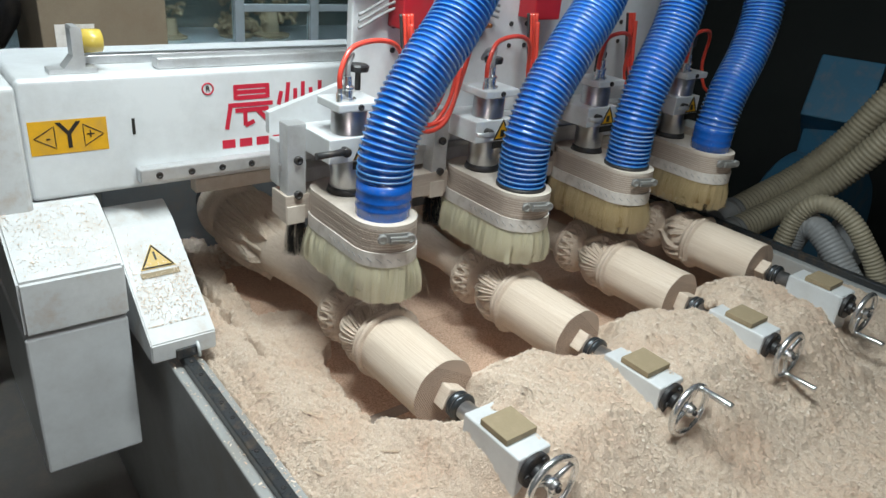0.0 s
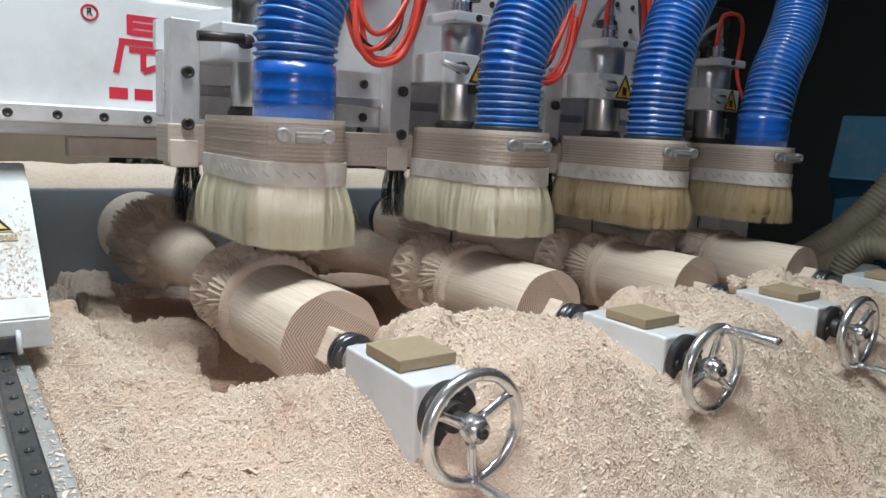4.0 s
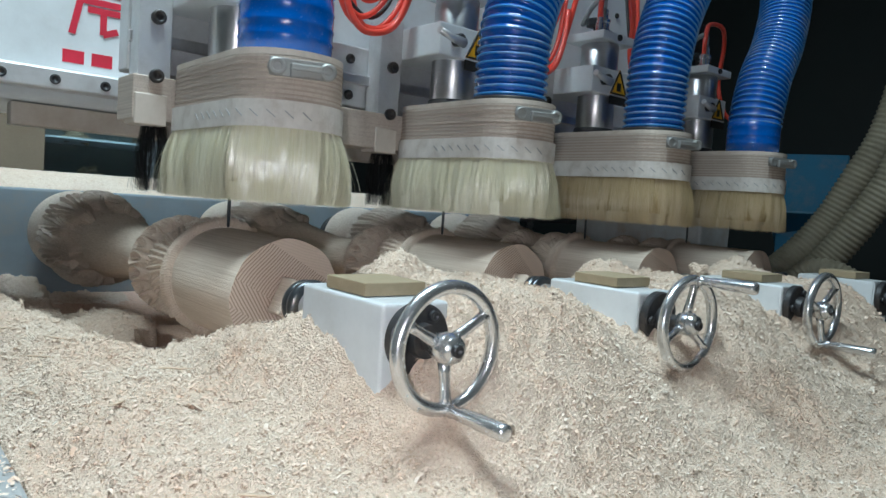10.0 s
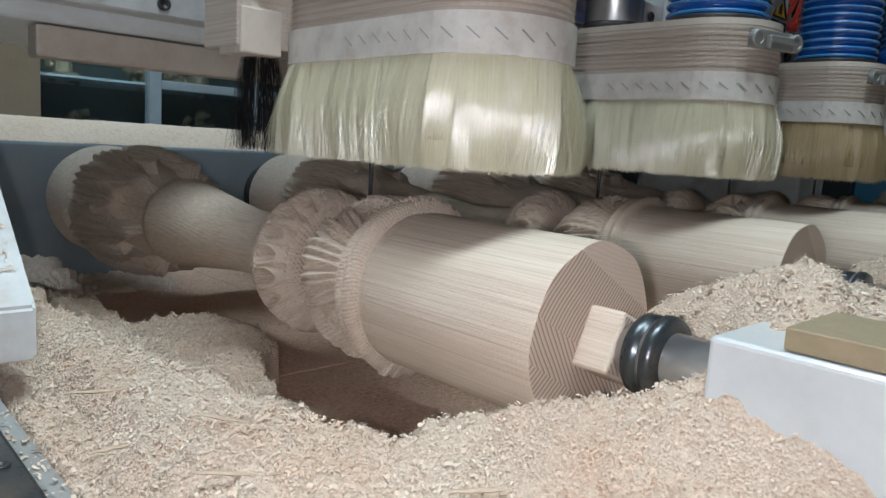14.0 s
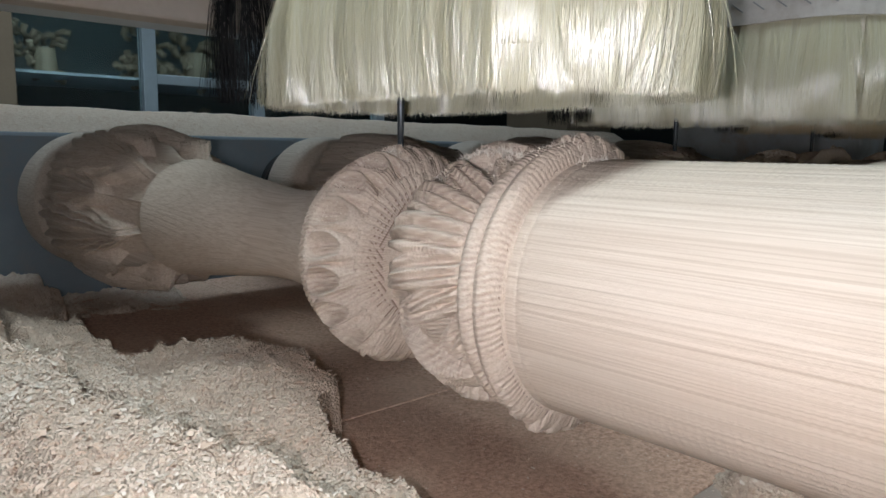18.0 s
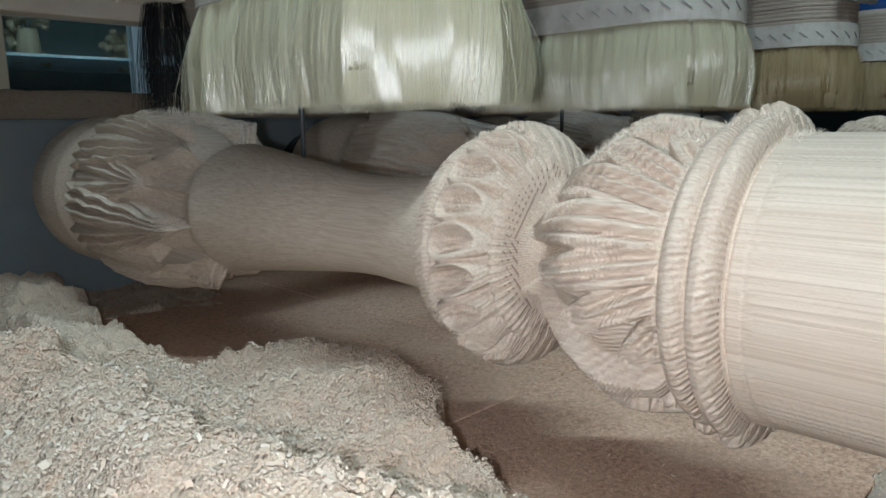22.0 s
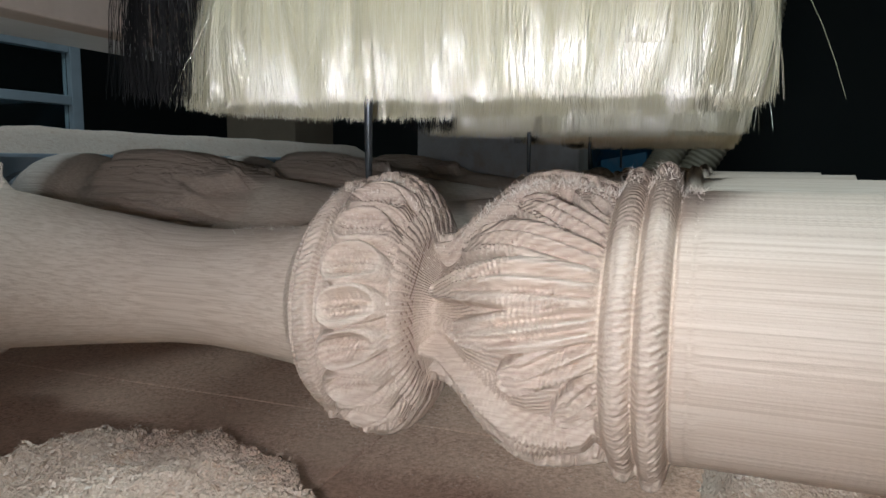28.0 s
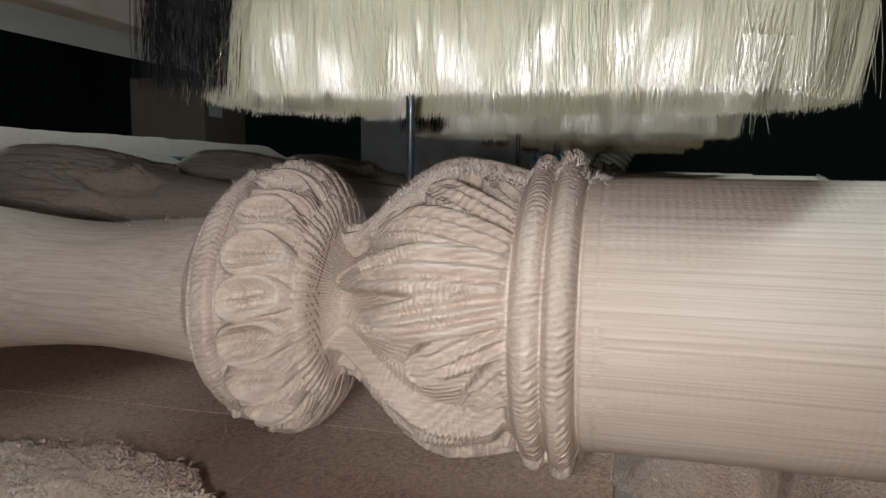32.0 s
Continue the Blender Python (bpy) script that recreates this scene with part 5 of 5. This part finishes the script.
    if k in (1, 2):
        add("hose_seal", smooth_all(add_lathe(bmesh.new(), [(0.2328, 0.064), (0.238, 0.0645), (0.2405, 0.062)], (0, -0.155, 0), "z", 40)), M_BLACK, "black rubber seal", hose)
    prof = [(0.2328, 0.0605), (0.252, 0.0612), (0.254, 0.0625), (0.257, 0.0612), (0.270, 0.0612), (0.272, 0.0625), (0.275, 0.0612), (0.292, 0.0612), (0.294, 0.0622), (0.297, 0.0612), (0.312, 0.0605)]
    if k in (1, 2):
        prof = [(0.2328, 0.0588), (0.2365, 0.0588)]
    add_lathe(cuff, prof, (0, -0.155, 0), "z", 40)
    add("hose_cuff", smooth_all(cuff), M_BLUEHOSE, "smooth blue hose cuff", hose)
    # spindle
    sp = bmesh.new()
    add_lathe(sp, [(0.2335, 0.039), (0.2360, 0.041), (0.430, 0.041), (0.432, 0.039)], (0, 0.0, 0), "z", 48)
    for f in sp.faces:
        f.smooth = abs(f.normal.z) < 0.7
    add("spindle", sp, M_STEEL, "polished steel spindle body")
    add("spindle_seal", smooth_all(add_lathe(bmesh.new(), [(0.2330, 0.048), (0.2460, 0.0435), (0.2480, 0.0415)], (0, 0, 0), "z", 40)), M_BLACK, "black rubber seal round the spindle")
    cap = add("spindle_cap", boxy((-0.055, -0.050, 0.433), (0.060, 0.050, 0.452), 0.003), M_WHITE, "white end cap plate")
    add("cap_screw", bolt_head(0.0, -0.0495, 0.443, 0.007, 0.005), M_BLACK, parent=cap)
    fit1 = bmesh.new()
    add_lathe(fit1, [(0.4525, 0.020), (0.458, 0.020), (0.459, 0.013), (0.475, 0.013), (0.477, 0.015), (0.483, 0.015), (0.485, 0.010), (0.505, 0.009), (0.506, 0.006)], (-0.015, -0.015, 0), "z", 20)
    add("plug_connector", fit1, M_CHROME, "chrome plug connector")
    fit2 = bmesh.new()
    add_lathe(fit2, [(0.4525, 0.008), (0.470, 0.008), (0.471, 0.006), (0.482, 0.006)], (-0.040, -0.025, 0), "z", 14)
    add("water_fitting", fit2, M_CHROME)
    add("cable", add_sweep(bmesh.new(), spline([(-0.015, -0.015, 0.505), (-0.012, -0.012, 0.53), (0.01, 0.01, 0.545), (0.03, 0.06, 0.53), (0.05, 0.10, 0.50)], 0.006), 0.006, 10), M_GREYHOSE, "grey cable")
    add("coolant_tube", add_sweep(bmesh.new(), spline([(-0.040, -0.025, 0.478), (-0.038, -0.025, 0.52), (0.0, -0.01, 0.565), (0.08, 0.0, 0.575), (0.15, 0.03, 0.545), (0.19, 0.06, 0.45), (0.215, 0.05, 0.375), (0.26, 0.04, 0.355), (0.31, 0.03, 0.38), (0.345, 0.03, 0.47), (0.36, 0.02, 0.56)], 0.007), 0.0058, 12), M_REDTUBE, "glossy orange-red coolant tube")
    if k < 3:
        add("coolant_tube", add_sweep(bmesh.new(), spline([(0.20, 0.06, 0.60), (0.205, 0.05, 0.48), (0.205, 0.035, 0.39), (0.235, 0.025, 0.345), (0.29, 0.02, 0.36), (0.32, 0.02, 0.42), (0.34, 0.03, 0.50)], 0.007), 0.0058, 12), M_REDTUBE)
    if k < 3:
        for q, (dx, dz) in enumerate(((0.0, 0.0), (0.022, -0.018), (0.012, 0.030))):
            pts = [(0.195 + dx, 0.085, 0.62), (0.200 + dx, 0.070, 0.50), (0.205 + dx, 0.050, 0.41 + dz), (0.228 + dx, 0.040, 0.372 + dz), (0.262 + dx, 0.038, 0.385 + dz), (0.300 + dx, 0.040, 0.44 + dz), (0.330 + dx, 0.050, 0.53)]
            add("coolant_tube", add_sweep(bmesh.new(), spline(pts, 0.008), 0.0052, 10), M_REDTUBE)
        add("black_cable", add_sweep(bmesh.new(), spline([(0.185, 0.085, 0.62), (0.19, 0.06, 0.47), (0.21, 0.04, 0.395), (0.26, 0.045, 0.375), (0.31, 0.06, 0.42), (0.33, 0.08, 0.50)], 0.008), 0.004, 8), M_BLACK)
    # clamp block and bracket
    blk = bmesh.new()
    add_box(blk, (-0.075, -0.046, 0.318), (0.052, 0.104, 0.375), 0.003)
    add("clamp_block", blk, M_WHITE, "white split clamp block")
    br = add("mount_plate", boxy((-0.122, 0.062, 0.190), (-0.074, 0.104, 0.385), 0.002), M_ALU, "machined aluminium mounting plate")
    for z in (0.215, 0.300):
        add("mount_bolt", bolt_head(-0.096, 0.0615, z, 0.0105, 0.009), M_BLACK, parent=br)
    wb_ = bmesh.new()
    add_box(wb_, (-0.1255, 0.0565, 0.143), (-0.079, 0.104, 0.1885), 0.002)
    add("spacer_block", wb_, M_PLYTOP, "pale wooden spacer block")
    lev = bmesh.new()
    if k == 0:
        add_sweep(lev, [(-0.045, -0.060, 0.350), (-0.075, -0.062, 0.349), (-0.115, -0.060, 0.347)], [0.009, 0.007, 0.008], 12)
    else:
        add_sweep(lev, [(-0.030, -0.060, 0.343), (-0.060, -0.066, 0.345), (-0.095, -0.070, 0.352)], [0.009, 0.007, 0.006], 12)
    add("clamp_lever", lev, M_BLACK if k == 0 else M_ALU, "black clamp lever" if k == 0 else "grey clamp lever")
    pv = bmesh.new()
    add_lathe(pv, [(0, 0.011), (-0.016, 0.011), (-0.018, 0.009)], (-0.038, -0.0465, 0.347), "y", 18)
    add("lever_pivot", smooth_all(pv), M_BLACK)
    tri = bmesh.new()
    v = [tri.verts.new(p) for p in ((-0.015, -0.0475, 0.322), (0.045, -0.0475, 0.322), (0.015, -0.0475, 0.378))]
    tri.faces.new(v)
    s = add("warning_sticker", tri, M_YELLOW, "yellow warning triangle")
    P = [Vector((-0.012, -0.0482, 0.324)), Vector((0.042, -0.0482, 0.324)), Vector((0.015, -0.0482, 0.374))]
    add("sticker_rim", add_sweep(bmesh.new(), [P[i].lerp(P[(i + 1) % 3], f / 6) for i in range(3) for f in range(6)], 0.002, 6, closed=True), M_INK, parent=s)
    add("sticker_sign", boxy((0.008, -0.0486, 0.330), (0.022, -0.048, 0.348)), M_INK, parent=s)
    add("sticker_strip", boxy((-0.015, -0.0482, 0.300), (0.045, -0.0472, 0.318)), M_INK, "black caption strip", s)
    knob = bmesh.new()
    add_lathe(knob, [(0.452, 0.007), (0.495, 0.007), (0.496, 0.024), (0.508, 0.026), (0.512, 0.022)], (0.060, 0.065, 0), "z", 10)
    add("star_knob", knob, M_BLACK, "black star knob")
    # cutter
    ct = bmesh.new()
    add_lathe(ct, [(0.0, 0.0012), (0.002, 0.0022), (0.060, 0.0030), (0.062, 0.0032), (0.15, 0.0032)], (0, 0, 0), "z", 16)
    add("cutter", smooth_all(ct), M_RAIL, "slim dark carving cutter")
    col = bmesh.new()
    add_lathe(col, [(0.15, 0.010), (0.165, 0.017), (0.20, 0.018), (0.236, 0.018)], (0, 0, 0), "z", 24)
    add("collet", smooth_all(col), M_STEEL, "steel collet nut")
    return h


HEADS = [milling_head(k) for k in range(4)]

# ---- things round the machine ----


def glazed_cabinet():
    c = empty("glazed_cabinet", pose(0, 2.35, 0), "pale aluminium framed glass cabinet holding carved ornaments", "cabinet")
    xs = (-0.95, -0.10, 0.53, 0.91, 1.45)
    for x in xs:
        part("upright", boxy((x - 0.022, -0.022, 0.0), (x + 0.022, 0.022, 2.3), 0.003), M_FRAME, c)
    for x0, x1 in zip(xs, xs[1:]):
        for z in (0.85, 1.20, 1.375, 1.62, 2.25) if x0 > 0.4 else (0.85, 1.62, 2.25):
            part("crossbar", boxy((x0 + 0.023, -0.018, z - 0.016), (x1 - 0.023, 0.018, z + 0.016), 0.003), M_FRAME, c)
        part("pane", boxy((x0 + 0.023, -0.004, 0.867), (x1 - 0.023, 0.002, 1.60)), M_GLASS, c).visible_shadow = False
    part("back_panel", boxy((-1.0, 0.55, 0.0), (1.50, 0.58, 2.3)), M_DRAPE, c, "dark green back panel")
    part("shelf", boxy((-0.97, 0.03, 0.83), (1.43, 0.54, 0.85)), M_FRAME, c)
    part("shelf", boxy((-0.97, 0.03, 1.196), (1.43, 0.54, 1.204)), M_FRAME, c)
    return c


glazed_cabinet()


def ornament(x, y, z, s, seed):
    rng = random.Random(seed)
    bm = bmesh.new()
    for i in range(26):
        a = rng.uniform(0, 6.28)
        r = s * rng.uniform(0.1, 0.5)
        p0 = Vector((r * math.cos(a), rng.uniform(-0.03, 0.03), s * 0.5 + r * math.sin(a)))
        pts = [p0 + Vector((0.14 * s * math.cos(a + q * 0.9) * (1 - q / 6), 0.01 * q, 0.14 * s * math.sin(a + q * 0.9) * (1 - q / 6))) for q in range(5)]
        add_sweep(bm, pts, [0.06 * s, 0.055 * s, 0.045 * s, 0.035 * s, 0.02 * s], 8)
    add_lathe(bm, [(0, 0.4 * s), (0.05 * s, 0.42 * s), (0.09 * s, 0.2 * s), (0.5 * s, 0.16 * s)], (0, 0, 0), "z", 18)
    ob = part("carved_ornament", bm, M_CARVED)
    ob.matrix_world = pose(x, y, z)
    return tagged(ob, "small brown scrolled wood carving on a cabinet shelf", "carving", "carvings in the cabinet")


for i, (x, z, s) in enumerate(((0.10, 0.851, 0.20), (0.34, 0.851, 0.22), (0.66, 0.851, 0.2), (0.82, 0.851, 0.24), (0.62, 1.205, 0.2), (0.80, 1.205, 0.24), (0.30, 1.205, 0.18), (1.1, 0.851, 0.22))):
    ornament(x, 2.60, z, s, i)


def carton(x, y, z, sx, sy, sz, turn, seed):
    c = empty("cardboard_box", pose(x, y, z, 0, 0, turn), "worn brown cardboard carton with a white label", "cardboard box", "stacked cartons")
    part("carton_body", boxy((-sx / 2, -sy / 2, 0), (sx / 2, sy / 2, sz), 0.004), M_CARD, c)
    part("flap", boxy((-sx / 2, -sy / 2, sz + 0.001), (sx / 2, -0.002, sz + 0.005), 0.001), M_CARD, c)
    part("flap", boxy((-sx / 2, 0.002, sz + 0.001), (sx / 2, sy / 2, sz + 0.005), 0.001), M_CARD, c)
    part("paper_label", boxy((-sx * 0.4, -sy / 2 - 0.0015, sz * 0.55), (-sx * 0.1, -sy / 2 - 0.0005, sz * 0.8)), M_TAPE, c, "white paper label")
    return c


carton(-0.17, 2.02, 0.751, 0.42, 0.36, 0.80, 3, 1)
carton(-0.66, 2.0, 0.751, 0.44, 0.36, 0.48, -4, 2)
tb = empty("work_table", pose(-0.9, 2.0, 0), "low wooden bench behind the machine", "table")
part("tabletop", boxy((-0.85, -0.25, 0.70), (0.98, 0.25, 0.75), 0.005), M_CARD, tb)
for sx in (-0.8, 0.93):
    for sy in (-0.2, 0.2):
        part("leg", boxy((sx - 0.03, sy - 0.03, 0), (sx + 0.03, sy + 0.03, 0.699), 0.004), M_CARD, tb)


def sack(x, y, z):
    n = 26
    verts, faces = [], []
    rng = np.random.RandomState(3)
    for i in range(n):
        f = i / (n - 1)
        r = 0.24 * (math.sin(math.pi * min(1, f * 0.9 + 0.08)) ** 0.6) * (1 - 0.35 * f)
        for j in range(32):
            a = 2 * math.pi * j / 32
            q = r * (1 + 0.08 * math.sin(5 * a + 6 * f) + 0.05 * math.sin(11 * a - 9 * f))
            verts.append((q * math.cos(a), q * math.sin(a), 0.55 * f))
    for i in range(n - 1):
        for j in range(32):
            faces.append((i * 32 + j, i * 32 + (j + 1) % 32, (i + 1) * 32 + (j + 1) % 32, (i + 1) * 32 + j))
    faces.append(list(range(32))[::-1])
    faces.append(list(range((n - 1) * 32, n * 32)))
    ob = from_arrays("plastic_sack", verts, faces, M_BLKBAG)
    ob.matrix_world = pose(x, y, z)
    return tagged(ob, "crumpled black plastic sack on a carton", "sack")


sack(-0.62, 2.0, 1.237)

# dust collector, hoses and table at the right
dc = empty("dust_collector", pose(2.83, 0.60, 0), "blue enamelled dust collector with a round fan housing", "dust collector")
dr = bmesh.new()
add_lathe(dr, [(-0.16, 0.05), (-0.16, 0.36), (-0.145, 0.375), (0.145, 0.375), (0.16, 0.36), (0.16, 0.05)], (0, 0, 0.52), "y", 48)
part("fan_housing", dr, M_TEAL, dc)
inl = bmesh.new()
add_lathe(inl, [(-0.30, 0.10), (-0.17, 0.10), (-0.165, 0.14), (-0.161, 0.14)], (0, 0, 0.52), "y", 30)
part("inlet", inl, M_GREYHOSE, dc)
part("motor_base", boxy((-0.35, -0.25, 0.0), (0.35, 0.25, 0.143), 0.01), M_TEAL, dc)
hp = bmesh.new()
add_box(hp, (-0.16, -0.14, -0.16), (0.16, 0.14, 0.16), 0.008)
part("outlet_box", stand_up(hp, pose(0.10, 0.05, 1.16, 0, 32, 18)), M_TEAL, dc, "tilted blue sheet-metal outlet box")
part("outlet_duct", boxy((0.0, -0.05, 0.86), (0.22, 0.15, 1.06), 0.006), M_TEAL, dc)


def loose_hose(name, pts, r, pitch, depth, material, label):
    ob = part(name, ribbed(pts, r, pitch, depth, 24), material)
    a, b = Vector(pts[0]), Vector(pts[1])
    d = (b - a).normalized()
    cuff = add_sweep(bmesh.new(), [a - d * 0.02, a + d * 0.09, a + d * 0.10], [r + 0.003, r + 0.003, r + 0.0005], 28)
    part("cuff", cuff, M_GREYHOSE, ob, "smooth grey end cuff")
    part("clip_band", add_sweep(bmesh.new(), [a + d * 0.060, a + d * 0.061, a + d * 0.074, a + d * 0.075], [r + 0.003, r + 0.0055, r + 0.0055, r + 0.003], 28), M_ZINC, ob, "zinc hose clip")
    return tagged(ob, label, "hose", "loose hoses")


loose_hose("flexible_hose", [(1.95, 0.56, 0.66), (2.12, 0.53, 0.71), (2.33, 0.46, 0.80), (2.44, 0.37, 0.92), (2.48, 0.26, 1.10), (2.50, 0.17, 1.30), (2.54, 0.10, 1.7), (2.56, 0.08, 2.6)], 0.062, 0.020, 0.007, M_BEIGEHOSE, "ribbed beige flexible dust hose hanging down")
loose_hose("flexible_hose", [(2.05, 0.64, 0.70), (2.22, 0.60, 0.77), (2.43, 0.53, 0.88), (2.54, 0.43, 1.05), (2.58, 0.34, 1.24), (2.62, 0.25, 1.48), (2.68, 0.19, 1.95), (2.70, 0.17, 2.6)], 0.062, 0.020, 0.007, M_BEIGEHOSE, "ribbed beige flexible dust hose hanging down")
loose_hose("flexible_hose", [(2.00, 0.42, 0.003), (2.02, 0.38, 0.45), (2.04, 0.34, 0.70), (2.06, 0.32, 0.83), (2.08, 0.27, 0.90), (2.10, 0.18, 0.90), (2.12, 0.08, 0.82), (2.16, -0.04, 0.62), (2.20, -0.08, 0.30), (2.22, -0.10, 0.003)], 0.040, 0.015, 0.005, M_BEIGEHOSE, "ribbed beige hose looping up from the floor")
loose_hose("flexible_hose", [(2.10, 0.36, 0.003), (2.10, 0.35, 0.50), (2.10, 0.32, 0.74), (2.10, 0.27, 0.80), (2.10, 0.20, 0.77), (2.10, 0.10, 0.68), (2.11, 0.0, 0.55), (2.13, -0.06, 0.30), (2.15, -0.08, 0.003)], 0.055, 0.016, 0.004, M_GREYHOSE, "grey ribbed hose hanging to the floor")

ft = empty("steel_table", pose(2.35, 2.0, 0), "dark steel workshop table with clutter", "table")
part("tabletop", boxy((-0.55, -0.3, 0.98), (0.5, 0.3, 1.01), 0.003), M_BLKBAG, ft)
for sx in (-0.5, 0.45):
    for sy in (-0.26, 0.26):
        part("leg", boxy((sx - 0.015, sy - 0.015, 0), (sx + 0.015, sy + 0.015, 0.979), 0.002), M_ALU, ft)
carton(2.20, 2.0, 1.011, 0.4, 0.3, 0.30, 8, 5)

# ceiling lamps
for x, y in ((-0.6, 1.3), (1.2, -1.2)):
    cl = empty("ceiling_lamp", pose(x, y, 3.0), "white fluorescent tube fitting hanging from the ceiling", "ceiling lamp", "tube lamps")
    part("fitting", boxy((-0.8, -0.05, 0.0), (0.8, 0.05, 0.06), 0.005), M_WHITE, cl)
    t = bmesh.new()
    add_lathe(t, [(-0.76, 0.014), (0.76, 0.014)], (0, 0, -0.03), "x", 16)
    part("tube", t, M_TUBE, cl)
    part("hanger", boxy((-0.01, -0.01, 0.06), (0.01, 0.01, 0.4)), M_WHITE, cl)

# the lamp of the hand-held phone that films, beside its lens
TORCH = empty("phone_torch", pose(0, 0, 0), "small white phone torch carried along the machine", "torch", kind="structure")
part("led", add_lathe(bmesh.new(), [(0, 0.0075), (-0.0008, 0.0072)], (0, 0, 0), "z", 20), M_LED, TORCH, "glowing white torch diode")
part("rim", smooth_all(ring_wall([(0.0090 * math.cos(a), 0.0090 * math.sin(a)) for a in (2 * math.pi * i / 24 for i in range(24))], [(0.0077 * math.cos(a), 0.0077 * math.sin(a)) for a in (2 * math.pi * i / 24 for i in range(24))], -0.0010, 0.003)), M_BLACK, TORCH, "dark torch surround")

# ---- what moves ----
TRAVEL = [(0, .469), (1, .442), (2, .415), (3, .382), (4, .349), (4.5, .334), (5.5, .300), (6.5, .268), (7, .266), (7.5, .260), (8, .247), (8.5, .234), (9, .227), (9.5, .232),
          (10, .245), (10.5, .256), (11, .266), (11.5, .276), (12, .289), (12.5, .304), (13, .319), (13.5, .334), (14, .347), (14.5, .359), (15, .371), (15.5, .382),
          (16.5, .405), (17.5, .427), (18, .438), (18.5, .451), (19, .463), (19.5, .473), (20, .488), (20.5, .524), (21, .570), (21.5, .632), (22, .705), (22.5, .790),
          (23, .821), (23.5, .781), (24, .692), (24.5, .619), (25, .565), (25.5, .522), (26, .498), (26.5, .485), (27, .477), (27.5, .468), (28, .456), (28.5, .445),
          (29, .434), (29.5, .427), (30, .419), (30.5, .402), (31, .390), (31.5, .378), (32, .364)]


LIFT = [(0.20, .0775), (0.25, .0778), (0.265, .0880), (0.277, .0880), (0.285, .0830), (0.298, .0835), (0.310, .0805), (0.336, .0835), (0.364, .0730), (0.390, .0545), (0.408, .0450), (0.427, .0425), (0.438, .0690),
        (0.451, .0800), (0.468, .0815), (0.482, .0740), (0.495, .0560), (0.508, .0485), (0.578, .0430), (0.646, .0475), (0.715, .0560), (0.792, .0665), (0.850, .0725)]


def motions():
    walk(TORCH, [(t, look(eye, target, roll) @ Matrix.Translation((-0.028, -0.008, 0.004))) for t, eye, target, roll in PATH])
    lift = [(t, g, float(np.interp(g, *zip(*LIFT))) + 0.001) for t, g in TRAVEL]
    walk(GANTRY, [(t, pose(0, g, 0)) for t, g, r in lift])
    walk(CARR, [(t, pose(0, g, ZC + r)) for t, g, r in lift])
    for k, h in enumerate(HEADS):
        walk(h, [(t, pose(k * D, g, ZC + r)) for t, g, r in lift])


motions()
